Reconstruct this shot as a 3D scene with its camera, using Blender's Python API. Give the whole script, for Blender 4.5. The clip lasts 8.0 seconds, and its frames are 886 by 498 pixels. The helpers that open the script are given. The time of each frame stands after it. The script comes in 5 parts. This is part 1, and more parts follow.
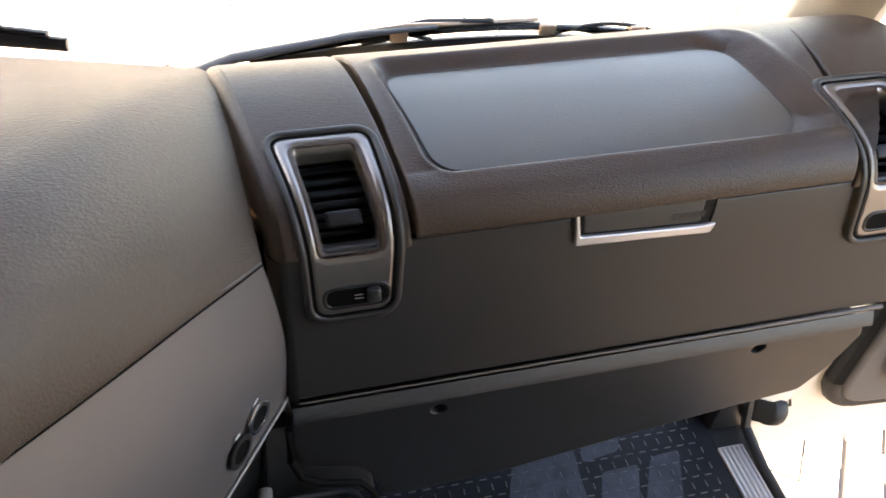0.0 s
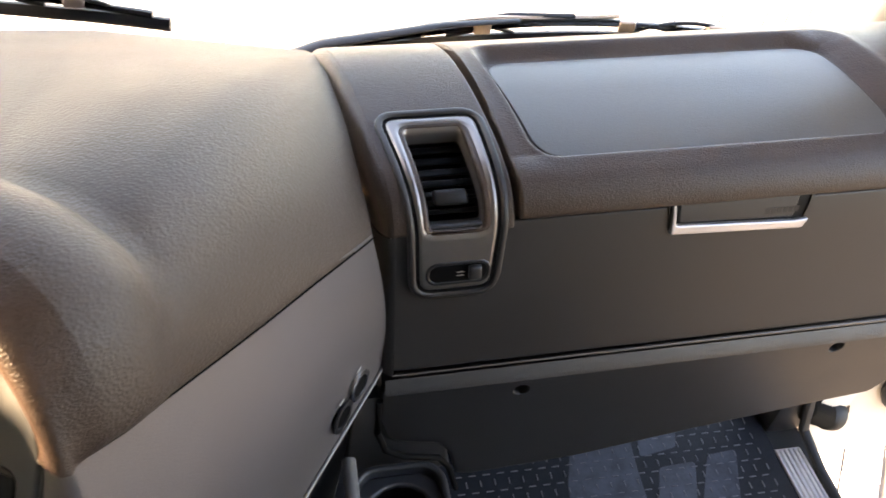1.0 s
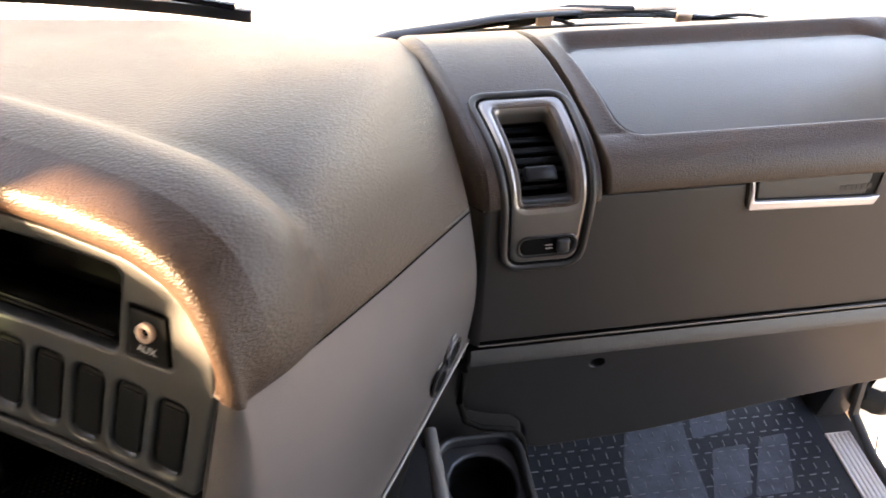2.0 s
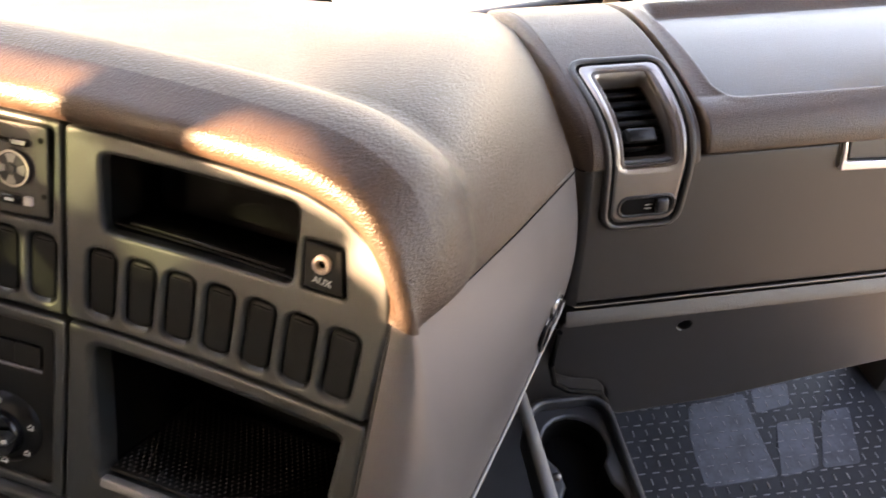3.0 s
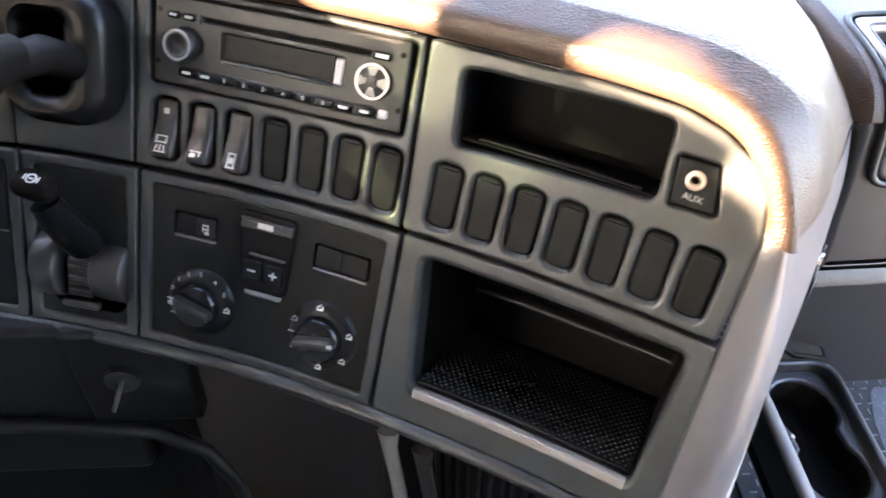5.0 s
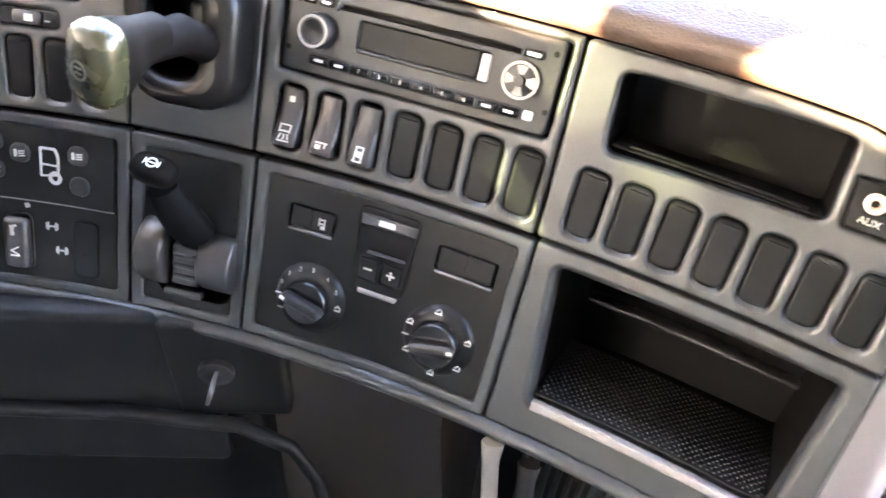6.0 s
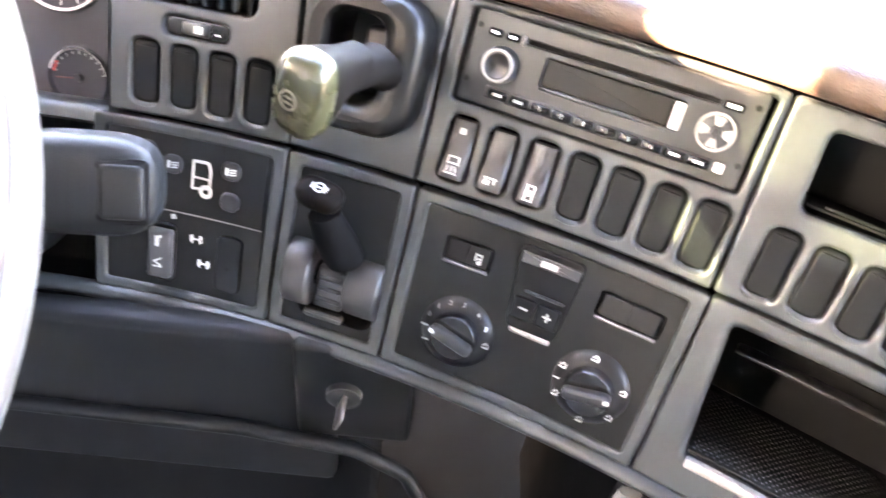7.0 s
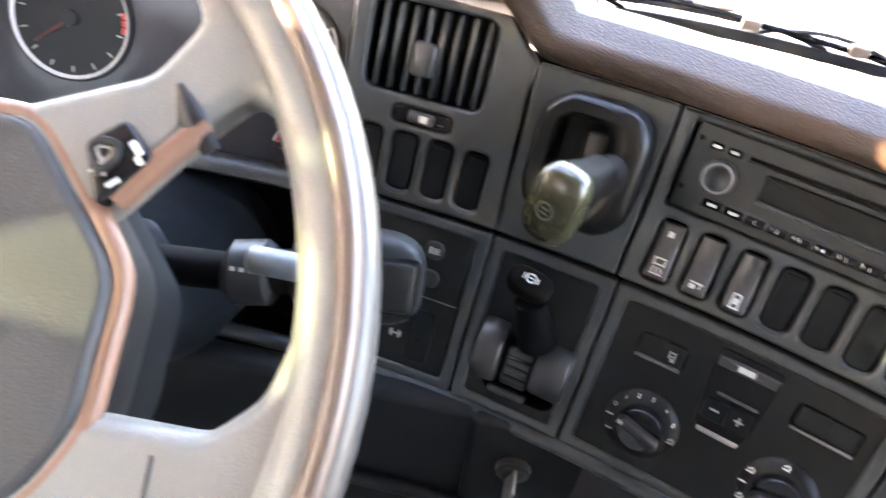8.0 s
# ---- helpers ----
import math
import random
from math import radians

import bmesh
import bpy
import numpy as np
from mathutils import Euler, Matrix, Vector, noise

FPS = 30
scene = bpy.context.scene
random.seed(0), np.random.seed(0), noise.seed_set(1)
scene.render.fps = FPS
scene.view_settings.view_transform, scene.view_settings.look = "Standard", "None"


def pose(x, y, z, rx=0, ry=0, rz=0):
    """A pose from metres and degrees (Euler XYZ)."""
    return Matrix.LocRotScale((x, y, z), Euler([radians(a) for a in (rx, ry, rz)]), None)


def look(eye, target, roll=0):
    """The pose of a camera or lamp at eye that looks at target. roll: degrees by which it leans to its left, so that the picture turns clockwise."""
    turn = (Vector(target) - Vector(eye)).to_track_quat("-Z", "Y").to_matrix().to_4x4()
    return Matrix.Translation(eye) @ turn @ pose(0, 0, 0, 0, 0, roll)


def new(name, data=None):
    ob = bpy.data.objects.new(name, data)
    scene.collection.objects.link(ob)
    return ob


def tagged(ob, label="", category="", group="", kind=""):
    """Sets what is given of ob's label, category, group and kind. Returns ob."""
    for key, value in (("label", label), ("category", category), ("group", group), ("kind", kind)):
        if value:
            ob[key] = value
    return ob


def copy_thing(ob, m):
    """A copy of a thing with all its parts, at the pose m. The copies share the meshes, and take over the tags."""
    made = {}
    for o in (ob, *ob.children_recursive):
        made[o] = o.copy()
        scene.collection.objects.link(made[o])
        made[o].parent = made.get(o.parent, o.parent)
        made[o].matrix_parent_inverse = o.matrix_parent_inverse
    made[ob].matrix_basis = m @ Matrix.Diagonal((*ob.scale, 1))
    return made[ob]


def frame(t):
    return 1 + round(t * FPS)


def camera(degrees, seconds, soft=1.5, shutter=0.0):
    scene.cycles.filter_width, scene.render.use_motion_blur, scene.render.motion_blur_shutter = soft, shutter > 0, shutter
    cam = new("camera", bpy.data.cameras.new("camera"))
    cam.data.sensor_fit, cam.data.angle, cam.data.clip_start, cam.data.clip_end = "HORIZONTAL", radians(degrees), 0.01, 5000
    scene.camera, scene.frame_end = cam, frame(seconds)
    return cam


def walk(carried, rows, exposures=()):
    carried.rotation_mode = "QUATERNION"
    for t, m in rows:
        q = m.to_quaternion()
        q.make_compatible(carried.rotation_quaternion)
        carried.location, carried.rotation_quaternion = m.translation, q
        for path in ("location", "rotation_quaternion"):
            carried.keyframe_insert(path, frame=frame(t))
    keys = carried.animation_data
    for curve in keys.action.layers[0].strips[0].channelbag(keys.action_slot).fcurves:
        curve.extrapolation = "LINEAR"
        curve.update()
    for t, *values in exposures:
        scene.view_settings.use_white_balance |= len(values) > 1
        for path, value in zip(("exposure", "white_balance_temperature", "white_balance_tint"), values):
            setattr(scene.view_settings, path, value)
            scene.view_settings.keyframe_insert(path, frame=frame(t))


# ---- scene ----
cam = camera(60.1, 8.0, soft=1.6, shutter=0.5)
METRES, EYE, TILT, LEAN, TURN = 0.72, 1.0, -43.3, -4.6, -13.3
ROWS = [
    (0.0, 0.0, 0.0, 0.0, -0.0, 0.0, 0.0),
    (0.5, -0.0418, -0.0125, -0.0089, 1.06, 0.06, -1.43),
    (1.0, -0.0843, -0.0314, -0.0259, 2.03, 0.01, -2.46),
    (1.5, -0.1237, -0.0573, -0.0419, 2.72, 0.02, -2.75),
    (3.0, -0.2848, -0.1221, -0.1259, 3.95, 0.57, -1.94),
    (3.5, -0.3354, -0.1331, -0.1537, 4.72, 0.4, -1.6),
    (4.0, -0.3955, -0.143, -0.1775, 5.97, 0.01, -2.18),
    (4.5, -0.4588, -0.1558, -0.1909, 7.49, -0.26, -3.51),
    (5.0, -0.5206, -0.1607, -0.2028, 8.89, -0.35, -4.83),
    (6.5, -0.7026, -0.145, -0.1962, 10.36, -1.34, -9.65),
    (7.0, -0.7751, -0.1543, -0.1892, 11.5, -1.3, -11.82),
    (7.5, -0.8413, -0.1837, -0.1704, 13.76, -0.91, -14.19),
    (8.0, -0.907, -0.2235, -0.1702, 16.52, 0.02, -16.52),
]
walk(cam, [(t, pose(0, 0, EYE, TILT, LEAN, TURN) @ pose(METRES * x, METRES * y, METRES * z, 90 + pitch, roll, yaw)) for t, x, y, z, yaw, pitch, roll in ROWS],
     exposures=[(0.0, 4.62, 7900, 22), (1.5, 4.98, 7900, 24), (3.0, 5.36, 8600, 29), (3.5, 5.70, 8400, 27), (4.0, 6.0, 7700, 26), (4.5, 6.25, 7250, 25), (5.0, 6.60, 6900, 24), (6.5, 8.4, 7350, 28), (7.0, 8.6, 7400, 29), (7.5, 8.0, 7450, 28), (8.0, 6.95, 7200, 25)])

# ---- light: a low warm sun from behind the driver's side, sky all round ----
SUN_DIR = Vector((-0.90, -0.34, 0.29)).normalized()      # towards the sun
world = bpy.data.worlds.new("sky")
scene.world = world
world.use_nodes = True
wn = world.node_tree.nodes
sky = wn.new("ShaderNodeTexSky")
sky.sky_type = "NISHITA"
sky.sun_disc = False
sky.dust_density, sky.ozone_density = 2.5, 0.6
sky.sun_elevation = math.asin(SUN_DIR.z)
sky.sun_rotation = math.atan2(SUN_DIR.x, SUN_DIR.y)
wn["Background"].inputs["Strength"].default_value = 0.085
world.node_tree.links.new(sky.outputs["Color"], wn["Background"].inputs["Color"])
sun = new("sun", bpy.data.lights.new("sun", "SUN"))
sun.data.energy, sun.data.angle, sun.data.color = 2.9, radians(0.6), (1.0, 0.80, 0.52)
sun.matrix_world = look(tuple(SUN_DIR * 20), (0, 0, 0))


# ---- materials ----
def material(name, base, rough=0.5, metal=0.0, grain=0.0, grain_size=0.002, vary=0.15, patch=0.05, spec=0.5, base2=None, coat=0.0):
    """Procedural surface: two scales of colour variation, a pebbled grain bump and uneven gloss."""
    m = bpy.data.materials.new(name)
    m.use_nodes = True
    nt = m.node_tree
    n, link = nt.nodes, nt.links.new
    b = n["Principled BSDF"]
    co = n.new("ShaderNodeTexCoord")
    big = n.new("ShaderNodeTexNoise")
    big.inputs["Scale"].default_value, big.inputs["Detail"].default_value = 1.0 / patch, 4
    fine = n.new("ShaderNodeTexNoise")
    fine.inputs["Scale"].default_value, fine.inputs["Detail"].default_value = 0.35 / grain_size, 3
    link(co.outputs["Object"], big.inputs["Vector"])
    link(co.outputs["Object"], fine.inputs["Vector"])
    mix = n.new("ShaderNodeMix")
    mix.data_type = "RGBA"
    lo = tuple(c * (1 - vary) for c in base)
    hi = tuple(min(1, c * (1 + vary)) for c in (base2 or base))
    mix.inputs[6].default_value, mix.inputs[7].default_value = (*lo, 1), (*hi, 1)
    add = n.new("ShaderNodeMath")
    add.operation = "MULTIPLY_ADD"
    add.inputs[1].default_value, add.inputs[2].default_value = 0.35, -0.17
    link(fine.outputs["Fac"], add.inputs[0])
    add2 = n.new("ShaderNodeMath")
    link(big.outputs["Fac"], add2.inputs[0])
    link(add.outputs[0], add2.inputs[1])
    link(add2.outputs[0], mix.inputs[0])
    link(mix.outputs[2], b.inputs["Base Color"])
    rr = n.new("ShaderNodeMapRange")
    rr.inputs[3].default_value, rr.inputs[4].default_value = max(0.03, rough - 0.07), min(1, rough + 0.07)
    link(big.outputs["Fac"], rr.inputs[0])
    link(rr.outputs[0], b.inputs["Roughness"])
    b.inputs["Metallic"].default_value = metal
    b.inputs["Specular IOR Level"].default_value = spec
    b.inputs["Coat Weight"].default_value = coat
    if grain:
        vo = n.new("ShaderNodeTexVoronoi")
        vo.feature = "SMOOTH_F1"
        vo.inputs["Scale"].default_value = 1.0 / grain_size
        vo.inputs["Smoothness"].default_value = 0.4
        warp_ = n.new("ShaderNodeVectorMath")
        warp_.operation = "MULTIPLY_ADD"
        warp_.inputs[1].default_value = (grain_size,) * 3
        link(fine.outputs["Color"], warp_.inputs[0])
        link(co.outputs["Object"], warp_.inputs[2])
        link(warp_.outputs[0], vo.inputs["Vector"])
        bump = n.new("ShaderNodeBump")
        bump.inputs["Strength"].default_value, bump.inputs["Distance"].default_value = grain, grain_size * 0.35
        link(vo.outputs["Distance"], bump.inputs["Height"])
        link(bump.outputs["Normal"], b.inputs["Normal"])
    return m


PAD = material("brown_grained_pad", (0.036, 0.0220, 0.0155), 0.40, grain=0.7, grain_size=0.0014, vary=0.20, spec=0.36, base2=(0.041, 0.0255, 0.0182))
PADTOP = material("grey_brown_dash_skin", (0.057, 0.0410, 0.0312), 0.46, grain=0.6, grain_size=0.0021, vary=0.20, patch=0.07, spec=0.24)
TRAYSKIN = material("tray_floor_skin", (0.058, 0.0500, 0.0405), 0.40, grain=0.25, grain_size=0.0014, vary=0.16, patch=0.07, spec=0.80)
SIDE = material("warm_grey_moulded_panel", (0.060, 0.0535, 0.0540), 0.36, grain=0.3, grain_size=0.0010, vary=0.10, patch=0.10, spec=1.0)
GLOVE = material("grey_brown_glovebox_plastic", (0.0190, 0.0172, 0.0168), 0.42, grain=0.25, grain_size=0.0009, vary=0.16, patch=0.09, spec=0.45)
KICK = material("dark_grey_lower_plastic", (0.0140, 0.0138, 0.0152), 0.40, grain=0.35, grain_size=0.0011, vary=0.14, spec=0.50)
FACIA = material("grey_facia_plastic", (0.0168, 0.0190, 0.0198), 0.40, grain=0.2, grain_size=0.0008, vary=0.24, patch=0.025, spec=0.42)
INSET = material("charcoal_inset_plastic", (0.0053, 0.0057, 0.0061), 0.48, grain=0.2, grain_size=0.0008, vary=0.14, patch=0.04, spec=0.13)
BLANK = material("dark_blanking_plastic", (0.0040, 0.0048, 0.0056), 0.40, vary=0.12, patch=0.02, spec=0.09)
GLOSSBLACK = material("gloss_black_plastic", (0.006, 0.006, 0.0068), 0.22, vary=0.1, spec=0.28)
BLACK = material("black_plastic", (0.009, 0.009, 0.01), 0.42, vary=0.15, spec=0.35)
# black plastic; near-black also paints the shade inside recesses and gaps
CAVITY = material("black_plastic_recess_shade", (0.0032, 0.0032, 0.0035), 0.7, vary=0.2, spec=0.06)
SATIN = material("satin_titanium_paint", (0.240, 0.222, 0.210), 0.30, metal=0.86, vary=0.10)
SILVER = material("silver_painted_plastic", (0.50, 0.49, 0.50), 0.30, metal=0.7, vary=0.05)
STRIP = material("pale_grey_trim", (0.42, 0.39, 0.38), 0.4, vary=0.06)
DRUM = material("grey_drum_plastic", (0.0115, 0.0110, 0.0112), 0.45, grain=0.2, grain_size=0.0008, vary=0.08)
GREYSKIRT = material("grey_hub_skirt", (0.034, 0.031, 0.029), 0.4, grain=0.2, grain_size=0.0013, vary=0.1)
# hub side's shadow is put into this darker grey
HUBSIDE = material("hub_side_shadow_grey", (0.0095, 0.0090, 0.0088), 0.42, grain=0.2, grain_size=0.0013, vary=0.12, spec=0.26)
SELECTOR = material("blue_grey_plastic", (0.085, 0.096, 0.108), 0.35, vary=0.06)
DOORCARD = material("grey_door_card_vinyl", (0.085, 0.083, 0.082), 0.5, grain=0.3, grain_size=0.0012, vary=0.08)
# kick panel plastic, made paler for light caught by the sloping strip
GRAINSTRIP = material("kick_strip_lit_tone", (0.0165, 0.0165, 0.0185), 0.44, grain=0.7, grain_size=0.0012, vary=0.16, spec=0.75)
BRACKET = material("grey_bracket_plastic", (0.028, 0.027, 0.028), 0.45, grain=0.2, grain_size=0.001, vary=0.1)
RAIL = material("mid_grey_satin_rail", (0.150, 0.142, 0.136), 0.42, vary=0.08)
CHROME = material("polished_chrome", (0.75, 0.75, 0.74), 0.12, metal=1.0, vary=0.03)
MARK = material("white_print", (0.40, 0.40, 0.39), 0.6, vary=0.04)
REDMARK = material("red_print", (0.6, 0.06, 0.05), 0.6, vary=0.05)
LEATHER = material("grey_wheel_leather", (0.128, 0.125, 0.116), 0.42, grain=0.25, grain_size=0.0013, vary=0.1)
BROWNLEATHER = material("brown_wheel_insert", (0.14, 0.07, 0.045), 0.4, grain=0.2, grain_size=0.0013, vary=0.12)
DARKRIM = material("dark_brown_rim_leather", (0.070, 0.048, 0.038), 0.34, grain=0.25, grain_size=0.0013, vary=0.15)
HUB = material("grey_airbag_skin", (0.032, 0.032, 0.032), 0.5, grain=0.3, grain_size=0.0014, vary=0.12, spec=0.28)
RUBBER = material("black_rubber", (0.018, 0.019, 0.022), 0.5, vary=0.25, patch=0.03)
MAT = material("blue_black_rubber_mat", (0.0098, 0.0110, 0.0145), 0.55, vary=0.40, patch=0.05, spec=0.18, base2=(0.0170, 0.0190, 0.0245))


# paler mat colour that paints in reflected daylight
MATSHEEN = material("mat_window_reflection", (0.030, 0.034, 0.045), 0.6, vary=0.45, patch=0.03, spec=0.2, base2=(0.060, 0.066, 0.084))
ALU = material("ribbed_aluminium", (0.78, 0.79, 0.82), 0.42, metal=0.15, vary=0.06)
BODY = material("cream_white_paint", (0.72, 0.66, 0.57), 0.35, vary=0.06, coat=0.3)
LINING = material("grey_cloth_lining", (0.27, 0.265, 0.255), 0.85, vary=0.06)
PILLAR = material("taupe_pillar_trim", (0.34, 0.31, 0.26), 0.6, grain=0.2, grain_size=0.0012, vary=0.06)
PAVER = material("pale_concrete_pavers", (0.58, 0.555, 0.52), 0.85, vary=0.18, patch=0.25, grain_size=0.01)
JOINT = material("sandy_joint", (0.10, 0.09, 0.08), 0.95, vary=0.2, grain_size=0.01)
DISPLAY = material("dark_display_glass", (0.005, 0.0055, 0.0055), 0.45, vary=0.05, spec=0.12)
BRONZE = material("pale_bronze_jack", (0.55, 0.42, 0.33), 0.35, metal=0.6, vary=0.05)
DRAWER = material("blue_grey_drawer_plastic", (0.0165, 0.0172, 0.0200), 0.42, grain=0.2, grain_size=0.001, vary=0.1, spec=0.5)
RADIOFACE = material("dark_grey_radio_face", (0.0105, 0.0108, 0.0110), 0.42, grain=0.15, grain_size=0.0007, vary=0.14, patch=0.03, spec=0.30)
COLLAR = material("brown_black_collar", (0.0042, 0.0034, 0.0030), 0.6, vary=0.15, spec=0.03)
# olive tint paints the sunlit surroundings mirrored by the dark cap
KNOBGLOSS = material("glossy_lever_cap", (0.017, 0.017, 0.008), 0.27, vary=0.15, patch=0.012, spec=0.4, base2=(0.021, 0.020, 0.009))
DIALSKIRT = material("dark_dial_skirt", (0.0065, 0.0065, 0.0068), 0.38, vary=0.1, spec=0.15)
TIMERBLACK = material("piano_black_timer", (0.0032, 0.0033, 0.0037), 0.42, vary=0.1, spec=0.09)
TRIMLINE = material("warm_satin_trim_line", (0.085, 0.070, 0.060), 0.38, vary=0.12)
PODBLACK = material("glossy_dark_pod", (0.0042, 0.0040, 0.0040), 0.32, vary=0.12, spec=0.15)
SATIN_DARK = material("satin_dark_grey_rocker", (0.018, 0.018, 0.019), 0.40, vary=0.1, spec=0.45)
DIMRED = material("dim_red_plastic", (0.10, 0.014, 0.012), 0.5, vary=0.1)
# lilac-grey base paints in the sky mirrored by the cluster lens
CLUSTERFACE = material("cluster_face_sky_haze", (0.040, 0.038, 0.043), 0.16, vary=0.1, patch=0.08, spec=0.6)
TREADPALE = material("pale_tread_rubber", (0.085, 0.090, 0.105), 0.45, vary=0.5, patch=0.02)
GASKET = material("black_seal", (0.012, 0.012, 0.013), 0.55, vary=0.2)

GLASS = bpy.data.materials.new("clear_windscreen_glass")
GLASS.use_nodes = True
_g = GLASS.node_tree.nodes["Principled BSDF"]
_g.inputs["Base Color"].default_value = (0.97, 0.99, 0.98, 1)
_g.inputs["Transmission Weight"].default_value = 1.0
_g.inputs["Roughness"].default_value = 0.0
_g.inputs["IOR"].default_value = 1.12


def tinted(name, colour):
    """Thin tinted glass that passes light straight through, with a faint gloss."""
    m = bpy.data.materials.new(name)
    m.use_nodes = True
    nt = m.node_tree
    tr = nt.nodes.new("ShaderNodeBsdfTransparent")
    tr.inputs["Color"].default_value = (*colour, 1)
    gl = nt.nodes.new("ShaderNodeBsdfGlossy")
    gl.inputs["Roughness"].default_value = 0.02
    mx = nt.nodes.new("ShaderNodeMixShader")
    mx.inputs[0].default_value = 0.06
    nt.links.new(tr.outputs[0], mx.inputs[1])
    nt.links.new(gl.outputs[0], mx.inputs[2])
    nt.links.new(mx.outputs[0], nt.nodes["Material Output"].inputs["Surface"])
    return m


TINT = tinted("green_tinted_side_glass", (0.200, 0.240, 0.205))
PALETINT = tinted("pale_tinted_side_glass", (0.66, 0.70, 0.70))


# ---- building helpers ----
def finish(bm, mat, name, smooth=35):
    bmesh.ops.recalc_face_normals(bm, faces=bm.faces)
    me = bpy.data.meshes.new(name)
    bm.to_mesh(me)
    bm.free()
    me.materials.append(mat)
    if smooth:
        me.polygons.foreach_set("use_smooth", [True] * len(me.polygons))
        me.set_sharp_from_angle(angle=radians(smooth))
    return me


def part(name, bm, mat, parent=None, label="", smooth=50, m=None):
    ob = new(name, finish(bm, mat, name, smooth))
    if parent is not None:
        ob.parent = parent
    if m is not None:
        ob.matrix_basis = m
    return tagged(ob, label)


def thing(name, label, category, group="", kind="", m=None):
    ob = new(name)
    ob.empty_display_size = 0.02
    if m is not None:
        ob.matrix_basis = m
    return tagged(ob, label, category, group, kind)


def box(x0, x1, y0, y1, z0, z1, bevel=0.0, seg=2, bm=None):
    """A box, with rounded edges when bevel is given."""
    own = bmesh.new()
    bmesh.ops.create_cube(own, size=1.0)
    for v in own.verts:
        v.co = Vector((x0 + (v.co.x + 0.5) * (x1 - x0), y0 + (v.co.y + 0.5) * (y1 - y0), z0 + (v.co.z + 0.5) * (z1 - z0)))
    if bevel:
        bmesh.ops.bevel(own, geom=own.edges[:], offset=bevel, segments=seg, affect="EDGES", profile=0.5)
    if bm is None:
        return own
    tmp = bpy.data.meshes.new("tmp")
    own.to_mesh(tmp)
    own.free()
    bm.from_mesh(tmp)
    bpy.data.meshes.remove(tmp)
    return bm


def rrect(cx, cy, w, h, r, n=5):
    """Corner points of a rounded rectangle, anticlockwise."""
    pts = []
    r = min(r, w / 2 - 1e-5, h / 2 - 1e-5)
    for sx, sy, a0 in ((1, 1, 0), (-1, 1, 90), (-1, -1, 180), (1, -1, 270)):
        for i in range(n + 1):
            a = radians(a0 + 90 * i / n)
            pts.append((cx + sx * (w / 2 - r) + r * math.cos(a), cy + sy * (h / 2 - r) + r * math.sin(a)))
    return pts


def rquad(corners, r, n=5):
    """A quadrilateral (anticlockwise corners) with rounded corners."""
    pts = []
    k = len(corners)
    for i in range(k):
        p, a, b = Vector(corners[i]), Vector(corners[i - 1]), Vector(corners[(i + 1) % k])
        s, e = p + (a - p).normalized() * r, p + (b - p).normalized() * r
        for j in range(n + 1):
            w = j / n
            q = s * (1 - w) ** 2 + p * 2 * w * (1 - w) + e * w * w
            pts.append((q.x, q.y))
    return pts


def grow(pts, o):
    """Offset a closed anticlockwise outline outwards by o."""
    if not o:
        return list(pts)
    res = []
    k = len(pts)
    for i in range(k):
        a, p, b = (Vector(pts[j % k]) for j in (i - 1, i, i + 1))
        d1, d2 = (p - a), (b - p)
        n1 = Vector((d1.y, -d1.x)).normalized() if d1.length > 1e-9 else Vector((0, 0))
        n2 = Vector((d2.y, -d2.x)).normalized() if d2.length > 1e-9 else Vector((0, 0))
        n = n1 + n2
        n = n.normalized() if n.length > 1e-9 else n1
        f = max(0.5, n.dot(n2))
        q = p + n * (o / f)
        res.append((q.x, q.y))
    return res


def loop_verts(bm, pts, z):
    return [bm.verts.new((x, y, z)) for x, y in pts]


def bridge(bm, a, b, closed=True):
    k = len(a)
    for i in range(k if closed else k - 1):
        j = (i + 1) % k
        bm.faces.new((a[i], a[j], b[j], b[i]))


def plate(outline, holes=(), depth=0.004, chamfer=0.001, hole_depth=None, hole_chamfer=None, top=0.0):
    """A flat plate in x, y with rounded rims and through holes; its face lies at z = top."""
    bm = bmesh.new()
    hd = depth if hole_depth is None else hole_depth
    hc = chamfer if hole_chamfer is None else hole_chamfer
    edges = []
    rims = []
    for pts, o, c, dd in [(outline, -1, chamfer, depth)] + [(h, 1, hc, hd) for h in holes]:
        a = loop_verts(bm, grow(pts, o * c), top)
        m = loop_verts(bm, grow(pts, o * c * 0.3), top - c * 0.3)
        b = loop_verts(bm, pts, top - c)
        e = loop_verts(bm, pts, top - dd)
        f = loop_verts(bm, grow(pts, o * (c + 0.0009)), top)
        rims += [(f, a), (a, m), (m, b), (b, e)]
        edges += [bm.edges.new((f[i], f[(i + 1) % len(f)])) for i in range(len(f))]
    bmesh.ops.triangle_fill(bm, use_beauty=True, use_dissolve=False, edges=edges)
    for a, b in rims:
        bridge(bm, a, b)
    return bm


def dish(pts, depth, top=0.0, slope=0.0):
    """A recess: walls down from an outline and a floor."""
    bm = bmesh.new()
    a, b = loop_verts(bm, pts, top), loop_verts(bm, grow(pts, -slope), top - depth)
    bridge(bm, a, b)
    bm.faces.new(b)
    return bm


